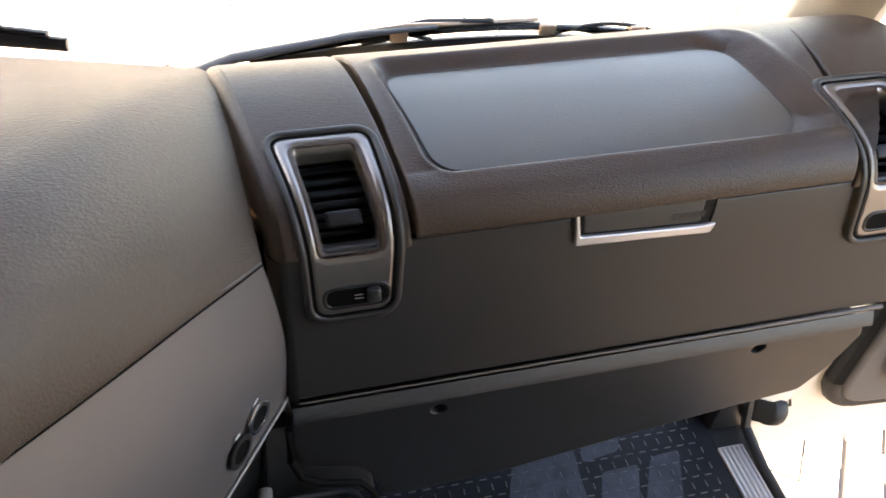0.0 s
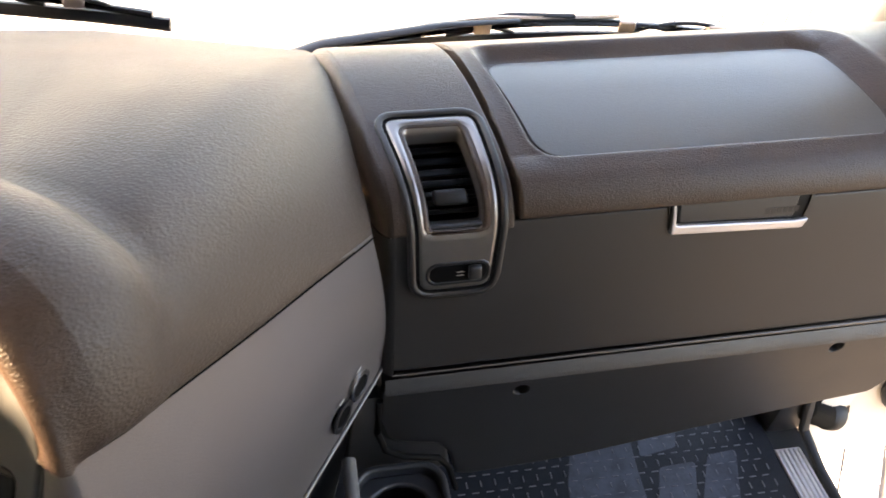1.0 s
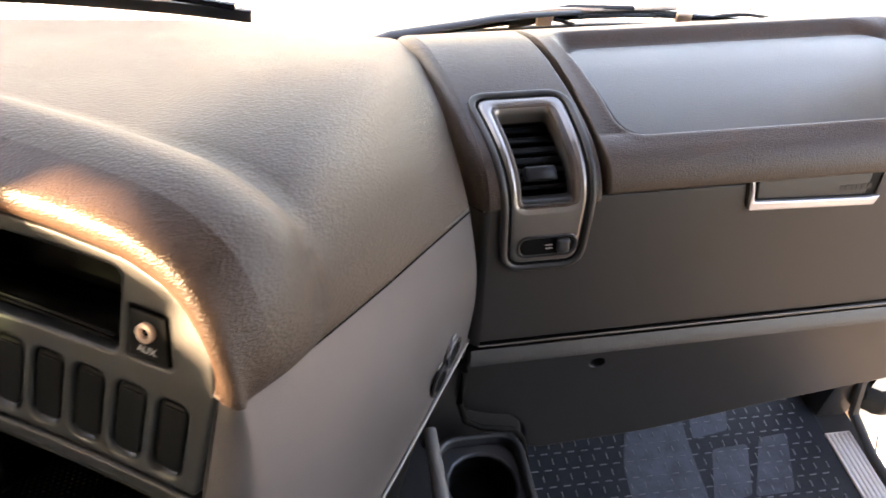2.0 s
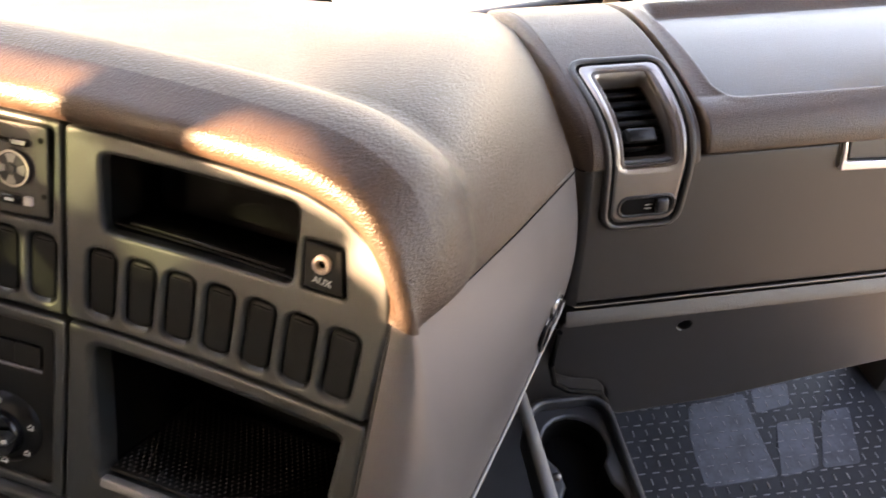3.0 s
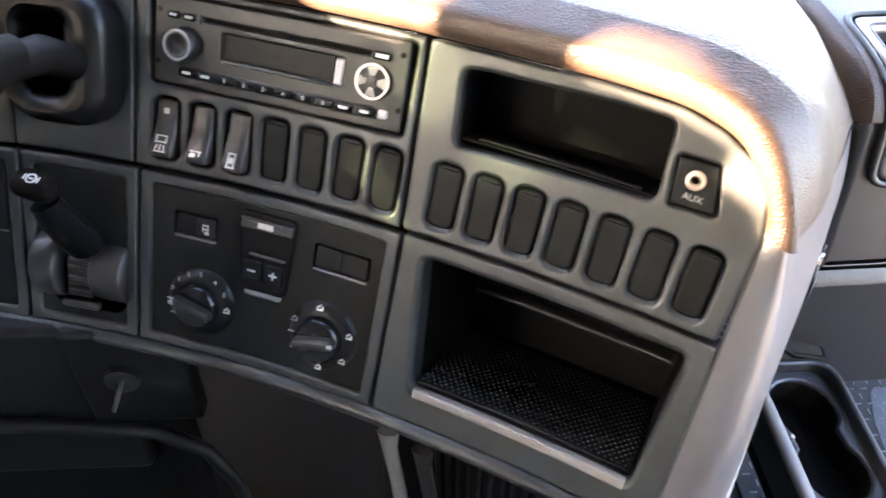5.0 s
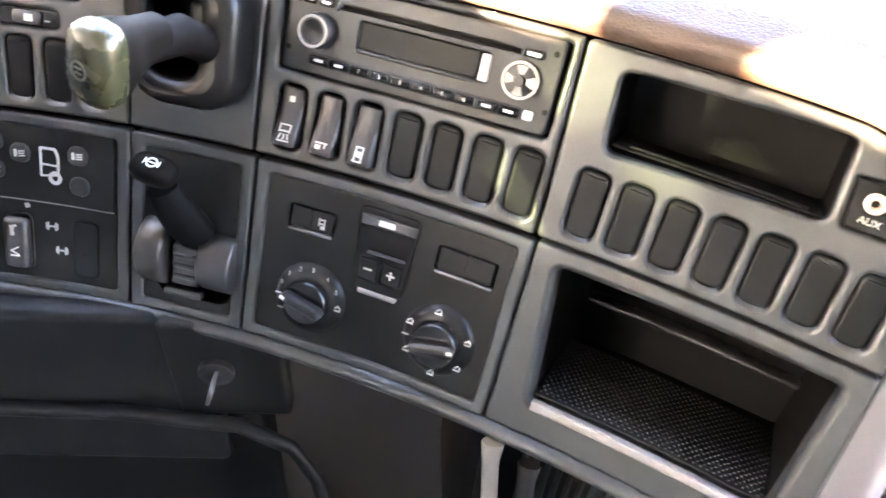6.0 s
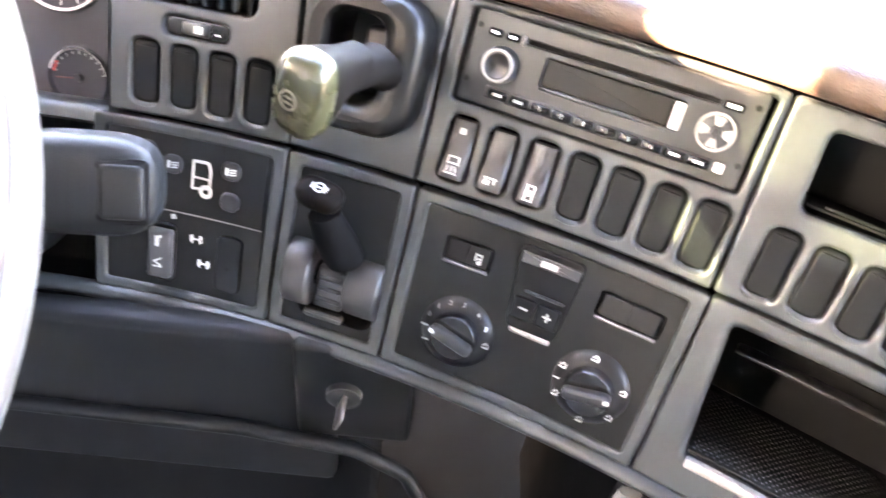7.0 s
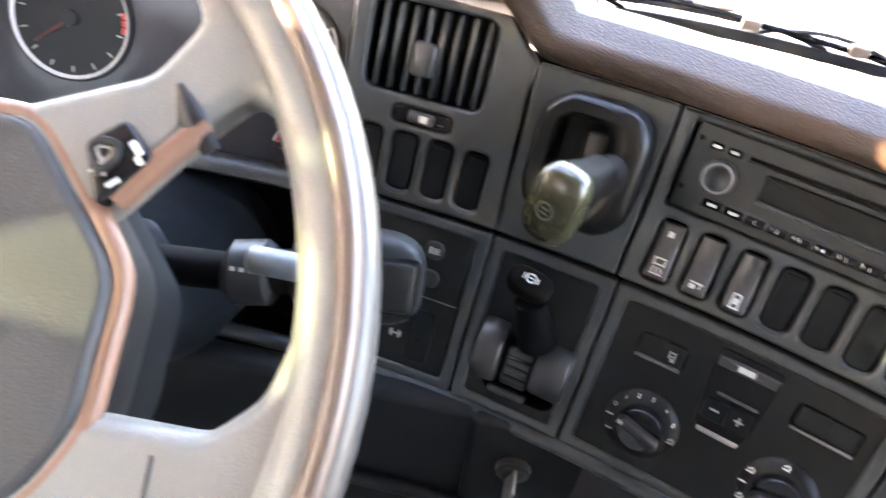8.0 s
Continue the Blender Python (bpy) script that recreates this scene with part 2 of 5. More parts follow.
def block(pts, z0, z1, chamfer=0.001, dome=0.0):
    """A solid with the given outline from z0 up to z1, rounded round its upper rim."""
    bm = bmesh.new()
    a = loop_verts(bm, pts, z0)
    b = loop_verts(bm, pts, z1 - chamfer)
    c = loop_verts(bm, grow(pts, -0.3 * chamfer), z1 - 0.3 * chamfer)
    d = loop_verts(bm, grow(pts, -chamfer), z1)
    e = loop_verts(bm, grow(pts, -chamfer - 0.0006), z1)
    for p, q in ((a, b), (b, c), (c, d), (d, e)):
        bridge(bm, p, q)
    bm.faces.new(e)
    bm.faces.new(a[::-1])
    return bm


def lathe(profile, n=32, close=True):
    """Turn (radius, height) pairs about z."""
    bm = bmesh.new()
    rings = []
    for r, z in profile:
        rings.append([bm.verts.new((r * math.cos(2 * math.pi * i / n), r * math.sin(2 * math.pi * i / n), z)) for i in range(n)])
    for a, b in zip(rings, rings[1:]):
        bridge(bm, a, b)
    if close:
        bm.faces.new(rings[0][::-1])
        bm.faces.new(rings[-1])
    return bm


def tube(points, radius, n=10, closed=False, flat=1.0, up=(0, 0, 1), caps=True):
    """A round or oval bar along points; radius may be a list."""
    bm = bmesh.new()
    pts = [Vector(p) for p in points]
    k = len(pts)
    rings = []
    for i, p in enumerate(pts):
        a = pts[i - 1] if (i or closed) else p
        b = pts[(i + 1) % k] if (i < k - 1 or closed) else p
        d = (b - a).normalized()
        s = d.cross(Vector(up))
        s = s.normalized() if s.length > 1e-6 else d.orthogonal().normalized()
        w = s.cross(d).normalized()
        r = radius[i] if isinstance(radius, (list, tuple)) else radius
        rings.append([bm.verts.new(p + s * (r * math.cos(2 * math.pi * j / n)) + w * (r * flat * math.sin(2 * math.pi * j / n))) for j in range(n)])
    for a, b in zip(rings, rings[1:]):
        bridge(bm, a, b)
    if closed:
        bridge(bm, rings[-1], rings[0])
    elif caps:
        bm.faces.new(rings[0][::-1])
        bm.faces.new(rings[-1])
    return bm


def pebble(rx, ry, rz, square=0.6, flat=0.75, n=28, rings=12):
    """A rounded block: squarish in plan, softly domed above and below."""
    def p(v, e):
        return math.copysign(abs(v) ** e, v)
    bm = bmesh.new()
    loops = []
    for j in range(1, rings):
        w = -math.pi / 2 + math.pi * j / rings
        c, z = abs(math.cos(w)) ** flat, p(math.sin(w), flat)
        loops.append([bm.verts.new((rx * c * p(math.cos(2 * math.pi * k / n), square), ry * c * p(math.sin(2 * math.pi * k / n), square), rz * z)) for k in range(n)])
    for a, b in zip(loops, loops[1:]):
        bridge(bm, a, b)
    bm.faces.new(loops[0][::-1])
    bm.faces.new(loops[-1])
    return bm


def sheet(fn, nu, nv, thick=0.0):
    """A grid of fn(a, b) for a, b in 0..1."""
    bm = bmesh.new()
    g = [[bm.verts.new(fn(i / nu, j / nv)) for j in range(nv + 1)] for i in range(nu + 1)]
    for i in range(nu):
        for j in range(nv):
            bm.faces.new((g[i][j], g[i + 1][j], g[i + 1][j + 1], g[i][j + 1]))
    return bm


def warp(bm, fn, step=0.02):
    """Cut a flat piece into strips and lay it on a curved surface; the passenger's profile bends along y."""
    axis = 1 if fn is pas else 0
    if axis:
        step = 0.01
    if step:
        cs = [v.co[axis] for v in bm.verts]
        x = math.ceil(min(cs) / step) * step
        while x < max(cs):
            at = [0.0, 0.0, 0.0]
            no = [0.0, 0.0, 0.0]
            at[axis], no[axis] = x, 1.0
            bmesh.ops.bisect_plane(bm, geom=bm.verts[:] + bm.edges[:] + bm.faces[:], plane_co=at, plane_no=no, dist=1e-5)
            x += step
    for v in bm.verts:
        v.co = fn(*v.co)
    return bm


def lettering(text, size, thick=0.0002, align="CENTER"):
    """Letters as a thin mesh in x, y."""
    cu = bpy.data.curves.new("letters", "FONT")
    cu.body, cu.size, cu.extrude, cu.align_x, cu.align_y = text, size, thick, align, "CENTER"
    cu.resolution_u = 3
    ob = new("letters", cu)
    me = bpy.data.meshes.new_from_object(ob.evaluated_get(bpy.context.evaluated_depsgraph_get()))
    bpy.data.objects.remove(ob)
    bpy.data.curves.remove(cu)
    bm = bmesh.new()
    bm.from_mesh(me)
    bpy.data.meshes.remove(me)
    return bm


def bars(items, z0=0.0, z1=0.0003):
    """Thin printed bars: (x, y, width, height, angle)."""
    bm = bmesh.new()
    for x, y, w, h, a in items:
        c, s = math.cos(radians(a)), math.sin(radians(a))
        vs = []
        for z in (z0, z1):
            vs.append([bm.verts.new((x + c * px - s * py, y + s * px + c * py, z)) for px, py in ((-w / 2, -h / 2), (w / 2, -h / 2), (w / 2, h / 2), (-w / 2, h / 2))])
        bm.faces.new(vs[1])
        bm.faces.new(vs[0][::-1])
        bridge(bm, vs[0], vs[1])
    return bm


def ring_flat(r0, r1, z0=0.0, z1=0.0003, n=20):
    return lathe([(r0, z0), (r1, z0), (r1, z1), (r0, z1), (r0, z0)], n, close=False)


def smoothstep(a, b, x):
    w = min(1.0, max(0.0, (x - a) / (b - a)))
    return w * w * (3 - 2 * w)


# ---- the driver's console is a curved, leaning face: u along it, h up it, d out of it ----
CA, CB, CC = -0.46301, -0.85332, 0.02431                 # its line in plan, y = CA x^2 + CB x + CC
LEANBACK, SEAM_Z = radians(25), 0.588
_xs = np.linspace(-1.5, 0.2, 3401)
_ys = CA * _xs ** 2 + CB * _xs + CC
_us = np.concatenate([[0], np.cumsum(np.hypot(np.diff(_xs), np.diff(_ys)))])
_us -= np.interp(-0.391, _xs, _us)


def con_frame(u):
    x = float(np.interp(u, _us, _xs))
    y = CA * x * x + CB * x + CC
    s = 2 * CA * x + CB
    k = math.hypot(s, 1)
    return x, y, Vector((s / k, -1 / k, 0)), Vector((1 / k, s / k, 0))


def con(u, h, d=0.0):
    x, y, n, t = con_frame(u)
    o = -h * math.sin(LEANBACK) + d * math.cos(LEANBACK)
    return Vector((x + n.x * o, y + n.y * o, SEAM_Z + h * math.cos(LEANBACK) + d * math.sin(LEANBACK)))


def con_pose(u, h, d=0.0, turn=0.0):
    x, y, n, t = con_frame(u)
    up = Vector((0, 0, 1)) * math.cos(LEANBACK) - n * math.sin(LEANBACK)
    out = n * math.cos(LEANBACK) + Vector((0, 0, 1)) * math.sin(LEANBACK)
    m = Matrix.Identity(4)
    for i, c in enumerate((t, up, out, con(u, h, d))):
        m[0][i], m[1][i], m[2][i] = c
    return m @ Matrix.Rotation(radians(turn), 4, "Z")


# ---- the passenger's dash: x along it, s up its profile, d out of it ----
PROFILE = [(0.400, 0.408), (0.405, 0.432), (0.421, 0.508), (0.436, 0.578), (0.444, 0.597), (0.462, 0.611), (0.490, 0.621), (0.525, 0.629), (0.57, 0.634), (0.61, 0.633), (0.645, 0.624), (0.68, 0.606), (0.72, 0.58), (0.76, 0.55)]
_p = np.array(PROFILE)
_s = np.concatenate([[0], np.cumsum(np.hypot(np.diff(_p[:, 0]), np.diff(_p[:, 1])))])
_s -= _s[1]
_fine = np.linspace(_s[0], _s[-1], 400)


def _smooth(col):
    v = np.interp(_fine, _s, _p[:, col])
    k = np.ones(25) / 25
    return np.convolve(np.concatenate([np.full(12, v[0]) + (np.arange(-12, 0)) * (v[1] - v[0]), v, np.full(12, v[-1]) + np.arange(1, 13) * (v[-1] - v[-2])]), k, "valid")


_py, _pz = _smooth(0), _smooth(1)
RISE = 0.042                                             # the passenger's dash climbs a little towards its door


def pas(x, s, d=0.0):
    y, z = float(np.interp(s, _fine, _py)), float(np.interp(s, _fine, _pz))
    y1, z1 = float(np.interp(s + 0.004, _fine, _py)), float(np.interp(s + 0.004, _fine, _pz))
    y0, z0 = float(np.interp(s - 0.004, _fine, _py)), float(np.interp(s - 0.004, _fine, _pz))
    k = math.hypot(y1 - y0, z1 - z0) or 1
    yy = y - (z1 - z0) / k * d
    return Vector((x - 0.2 * max(0.0, y - 0.437), yy, z + (y1 - y0) / k * d + RISE * (x - 0.05)))


def pas_pose(x, s, d=0.0):
    o, a, b, c = pas(x, s, d), pas(x + 0.001, s, d) - pas(x, s, d), pas(x, s + 0.002, d) - pas(x, s - 0.002, d), None
    a, b = a.normalized(), b.normalized()
    c = a.cross(b).normalized()
    b = c.cross(a)
    m = Matrix.Identity(4)
    for i, v in enumerate((a, b, c, o)):
        m[0][i], m[1][i], m[2][i] = v
    return m


# ---- the cab: floor, walls, roof, windscreen, pillars ----
def structure(name, bm, mat, label, category="structure", smooth=35, m=None):
    return tagged(part(name, bm, mat, None, "", smooth, m), label, category, "", "structure")


floor = structure("floor", box(-1.52, 0.70, -1.35, 0.80, -0.06, 0.0), RUBBER, "black rubber cab floor covering", "floor")
tread = bmesh.new()
for i in range(26):
    for j in range(52):
        # rows of short bars, lying and standing by turns
        x, y = 0.078 + (i + 0.5 * (j % 2)) * 0.0210, 0.02 + j * 0.0134
        w, l = (0.0010, 0.0052) if j % 2 else (0.0056, 0.0010)
        lo = [tread.verts.new((x + a * w, y + b * l, 0.0062)) for a, b in ((-1, -1), (1, -1), (1, 1), (-1, 1))]
        hi = [tread.verts.new((x + a * w * 0.7, y + b * l * 0.7, 0.0076)) for a, b in ((-1, -1), (1, -1), (1, 1), (-1, 1))]
        bridge(tread, lo, hi)
        tread.faces.new(hi)
floor_mat = thing("floor_mat", "blue-black rubber floor mat with raised tread and painted reflections", "floor mat")
part("sheet", plate(rrect(0.35, 0.37, 0.58, 0.74, 0.03), depth=0.006, chamfer=0.002, top=0.0063), MAT, floor_mat)
# flat pale quads paint the daylight mirrored by the mat, placed from the view
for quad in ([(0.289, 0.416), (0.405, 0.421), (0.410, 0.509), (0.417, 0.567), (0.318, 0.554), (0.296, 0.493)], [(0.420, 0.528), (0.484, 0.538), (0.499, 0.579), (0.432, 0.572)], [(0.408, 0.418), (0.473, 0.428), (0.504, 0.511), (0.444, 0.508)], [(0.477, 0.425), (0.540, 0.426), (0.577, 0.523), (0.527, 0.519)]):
    part("sheen_patch", plate(rquad(quad, 0.008), depth=0.0008, chamfer=0.0004, top=0.0067), MATSHEEN, floor_mat, "window reflection painted as a pale sharp-edged patch")
tagged(part("tread", tread, TREADPALE, floor_mat, "pale raised tread", smooth=0), kind="stuff")
structure("wall_rear", box(-1.55, 0.75, -1.42, -1.35, -0.06, 1.95), LINING, "grey cloth-covered cab rear wall")
structure("ceiling", box(-1.55, 0.75, -1.42, 0.62, 1.95, 2.0), LINING, "grey cab headlining", "ceiling")


def wall_with_opening(name, x, y0, y1, z0, z1, hole, mat, label):
    """A side wall of the cab, in the plane of x, with one rounded opening through it."""
    pts = rrect((y0 + y1) / 2, (z0 + z1) / 2, y1 - y0, z1 - z0, 0.02)
    bm = plate(pts, [rrect((hole[0] + hole[1]) / 2, (hole[2] + hole[3]) / 2, hole[1] - hole[0], hole[3] - hole[2], 0.06)], depth=0.06, chamfer=0.008, top=0.03)
    for v in bm.verts:
        v.co = Vector((x + v.co.z, v.co.x, v.co.y))
    return structure(name, bm, mat, label)


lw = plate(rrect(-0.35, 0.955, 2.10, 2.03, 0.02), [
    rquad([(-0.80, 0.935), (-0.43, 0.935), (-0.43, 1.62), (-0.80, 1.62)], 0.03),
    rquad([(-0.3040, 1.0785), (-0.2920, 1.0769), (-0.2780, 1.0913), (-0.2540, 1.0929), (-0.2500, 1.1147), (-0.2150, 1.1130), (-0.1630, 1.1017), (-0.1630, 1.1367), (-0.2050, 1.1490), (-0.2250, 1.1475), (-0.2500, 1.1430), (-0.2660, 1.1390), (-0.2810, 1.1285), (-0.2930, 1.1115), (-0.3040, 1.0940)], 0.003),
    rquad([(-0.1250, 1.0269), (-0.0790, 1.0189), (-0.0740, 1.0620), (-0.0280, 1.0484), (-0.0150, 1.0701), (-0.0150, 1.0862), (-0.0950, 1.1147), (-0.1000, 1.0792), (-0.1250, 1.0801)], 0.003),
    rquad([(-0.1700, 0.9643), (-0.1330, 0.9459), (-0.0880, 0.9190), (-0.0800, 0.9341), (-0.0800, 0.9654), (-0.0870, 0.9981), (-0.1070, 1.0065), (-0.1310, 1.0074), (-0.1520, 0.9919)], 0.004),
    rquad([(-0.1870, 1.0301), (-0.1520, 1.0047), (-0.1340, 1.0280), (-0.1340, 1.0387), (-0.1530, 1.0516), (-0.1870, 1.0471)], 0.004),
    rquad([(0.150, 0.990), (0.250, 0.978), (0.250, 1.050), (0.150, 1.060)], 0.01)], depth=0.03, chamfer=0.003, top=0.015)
# unseen wall: its openings are cut to shape the sun patches inside
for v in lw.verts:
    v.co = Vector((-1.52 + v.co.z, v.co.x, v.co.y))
structure("wall_left", lw, LINING, "unseen driver's side cab wall with openings cut to throw the sun patches")
# panes out of view, added to tint and dim the light coming in
structure("window_2", box(-1.523, -1.518, -0.235, -0.0765, 0.900, 1.0760), TINT, "unseen green-tinted pane added over the lower sun openings", "window")
structure("window_3", box(-1.523, -1.518, -0.820, -0.410, 0.915, 1.640), PALETINT, "unseen pale-tinted pane added to dim light from the rear opening", "window")
wall_with_opening("wall_right", 0.735, -1.40, 0.64, -0.46, 1.97, (-0.45, 0.545, -0.42, 1.75), BODY, "passenger's side cab wall with the open door aperture")
# firewall below the windscreen
structure("wall_front", box(-1.52, 0.70, 0.80, 0.86, -0.06, 0.40), CAVITY, "dark front bulkhead under the windscreen", "wall")

# windscreen, slightly bowed
def screen(a, b):
    x = -1.50 + 2.20 * a
    w = (2 * a - 1) ** 2
    return Vector((x, 0.885 - 0.10 * w - 0.275 * b, 0.42 + 1.50 * b))


ws = sheet(screen, 16, 6)
geo = bmesh.ops.extrude_face_region(ws, geom=ws.faces[:])
for v in geo["geom"]:
    if isinstance(v, bmesh.types.BMVert):
        v.co += Vector((0, 0.006, 0.001))
windscreen = structure("window_1", ws, GLASS, "clear bowed windscreen glass", "window")
windscreen.visible_shadow = False
for side, x0 in (("left", -1.52), ("right", 0.70)):
    dx = 0.05 if side == "left" else -0.03
    path = [(x0 + dx * 0.2, 0.765, 0.46), (x0, 0.74, 0.62), (x0, 0.69, 0.85), (x0, 0.60, 1.30), (x0, 0.50, 1.95)]
    structure("pillar_" + side, tube(path, [0.050, 0.042, 0.045, 0.05, 0.05], 12, flat=1.4, up=(0, 1, 0)), PILLAR, "taupe plastic-trimmed windscreen pillar", "pillar")
structure("header", box(-1.52, 0.70, 0.50, 0.62, 1.88, 1.97, 0.02), LINING, "grey header rail above the windscreen", "trim")

# ---- outside: paved yard ----
ground = structure("ground", box(-60, 60, -60, 60, -1.45, -1.362), JOINT, "sandy joints under the paved yard", "ground", smooth=0)
PW, PH, TURN_P = 0.27, 0.135, radians(52)
near, far = [], []
for i in range(-26, 60):
    for j in range(-60, 80):
        a, b = (i + 0.5 * (j % 2)) * PW, j * PH
        x = a * math.cos(TURN_P) - b * math.sin(TURN_P)
        y = a * math.sin(TURN_P) + b * math.cos(TURN_P)
        if -4 < x < 7 and 0.9 < y < 9:
            if (1.2 < x < 3.2 and 0.6 < y < 2.2) or (-1.9 < x < 0.2 and 3.4 < y < 5.2):
                near.append((x, y))
            else:
                far.append((x, y))
paver_mesh = finish(block(rrect(0, 0, PW - 0.008, PH - 0.008, 0.004, 2), -1.40, -1.35, 0.004), PAVER, "paver", 30)
for x, y in near[:300]:
    p = new("paver", paver_mesh)
    p.parent = ground
    p.matrix_basis = pose(x, y, random.uniform(-0.002, 0.002), random.uniform(-0.4, 0.4), random.uniform(-0.4, 0.4), 52)
rest = bmesh.new()
for x, y in far + near[300:]:
    c, s = math.cos(TURN_P), math.sin(TURN_P)
    z = -1.35 + random.uniform(-0.002, 0.002)
    for k, zz in ((0.0, z), ):
        top = [rest.verts.new((x + c * px - s * py, y + s * px + c * py, zz)) for px, py in ((-PW / 2 + 0.006, -PH / 2 + 0.006), (PW / 2 - 0.006, -PH / 2 + 0.006), (PW / 2 - 0.006, PH / 2 - 0.006), (-PW / 2 + 0.006, PH / 2 - 0.006))]
        low = [rest.verts.new((v.co.x, v.co.y, -1.365)) for v in top]
        rest.faces.new(top)
        bridge(rest, low, top)
yard = part("paving", rest, PAVER, ground, "pale concrete block paving of the yard", smooth=0)
tagged(yard, kind="stuff")
structure("pavement", sheet(lambda a, b: Vector((-60 + 120 * a, 9.0 + 51 * b, -1.352)), 2, 2), PAVER, "pale paved yard stretching away", "pavement", smooth=0)


# ---- wipers lying outside along the foot of the glass ----
def wiper(x0, x1, y0, y1, z0, z1, label):
    root = thing("wiper", label, "wiper", "windscreen wipers")
    a, b = Vector((x0, y0, z0)), Vector((x1, y1, z1))
    def P(w, dz=0.0, dy=0.0):
        p = a.lerp(b, w)
        return p + Vector((0, dy - 0.006 * (2 * w - 1) ** 2, dz + 0.016 * math.sin(math.pi * min(1, max(0, w)))))
    part("blade", tube([P(i / 20, 0.0) for i in range(21)], 0.0055, 6, flat=1.6), RUBBER, root, "black rubber blade")
    part("spine", tube([P(0.03 + 0.94 * i / 20, 0.010 + 0.010 * math.sin(math.pi * i / 20)) for i in range(21)], 0.0060, 6, flat=0.7), GLOSSBLACK, root)
    for c, l in ((0.22, 0.30), (0.78, 0.30), (0.5, 0.55)):
        part("bridge", tube([P(c + l * (i / 10 - 0.5), 0.008 + 0.018 * math.sin(math.pi * i / 10)) for i in range(11)], 0.004, 6, flat=0.7), BLACK, root)
    for c in (0.30, 0.62, 0.83):
        part("clip", box(P(c).x - 0.012, P(c).x + 0.012, P(c).y - 0.008, P(c).y + 0.008, P(c).z + 0.010, P(c).z + 0.026, 0.003), BRONZE, root, "pale brassy clip")
    part("linkage", tube([P(0.18, 0.026), P(0.32, 0.030), P(0.48, 0.028), P(0.60, 0.031)], 0.0032, 6), BRONZE, root, "pale linkage rod")
    part("arm", tube([P(0.06, -0.012, 0.03), P(0.16, 0.010, 0.012), P(0.36, 0.030, 0.006), P(0.5, 0.03)], [0.010, 0.008, 0.006, 0.005], 8, flat=0.6), BLACK, root)
    return root


right_wiper = wiper(0.0, 0.637, 0.895, 0.895, 0.488, 0.486, "black windscreen wiper with pale clips below the glass")
part("long_arm", tube([(-0.085, 0.885, 0.474), (-0.02, 0.885, 0.500), (0.14, 0.885, 0.526), (0.24, 0.885, 0.532)], [0.013, 0.011, 0.007, 0.004], 8, flat=0.5), KICK, right_wiper, "long tapered wiper arm")
wiper(-0.80, -0.195, 0.93, 0.855, 0.530, 0.546, "black windscreen wiper resting at the foot of the glass")
# hidden sheet added to keep windscreen light out from under the dash
structure("light_stop_panel", sheet(lambda a, b: Vector((-1.48 + 2.16 * a, 0.715 + 0.115 * b - 0.05 * (2 * a - 1) ** 2 * (1 - b), 0.578 - 0.19 * b)), 16, 3), CAVITY, "unseen dark panel added to stop light leaking in under the windscreen", "trim", smooth=60)
structure("cowl", tube([(-1.45, 0.86, 0.37), (-0.9, 0.955, 0.365), (0.1, 0.955, 0.365), (0.66, 0.86, 0.37)], 0.055, 10, flat=0.5), GASKET, "dark cowl below the windscreen", "trim")

# ---- passenger's dashboard ----
dash = thing("passenger_dashboard", "grey-brown moulded passenger dashboard with a tray on top", "dashboard")
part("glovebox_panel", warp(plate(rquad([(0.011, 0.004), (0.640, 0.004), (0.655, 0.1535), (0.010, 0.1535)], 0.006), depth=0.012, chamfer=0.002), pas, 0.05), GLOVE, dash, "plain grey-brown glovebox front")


def vent_outline(x0):
    return rquad([(x0 + 0.033, 0.094), (x0 + 0.094, 0.094), (x0 + 0.104, 0.254), (x0 + 0.026, 0.254)], 0.012)


def vent_hole(x0):
    return rquad([(x0 + 0.040, 0.1500), (x0 + 0.086, 0.1500), (x0 + 0.090, 0.243), (x0 + 0.040, 0.243)], 0.006)


part("left_column", warp(plate(rquad([(0.010, 0.1475), (0.1115, 0.1475), (0.121, 0.41), (0.014, 0.41)], 0.003), [vent_hole(0.0)], depth=0.022, chamfer=0.002, top=0.004), pas, 0.01), PAD, dash, "brown grained panel round the air vent")
part("right_column", warp(plate(rquad([(0.517, 0.1475), (0.66, 0.1475), (0.69, 0.44), (0.589, 0.41)], 0.003), [vent_hole(0.501)], depth=0.022, chamfer=0.002, top=0.004), pas, 0.01), PAD, dash, "brown grained panel by the door")


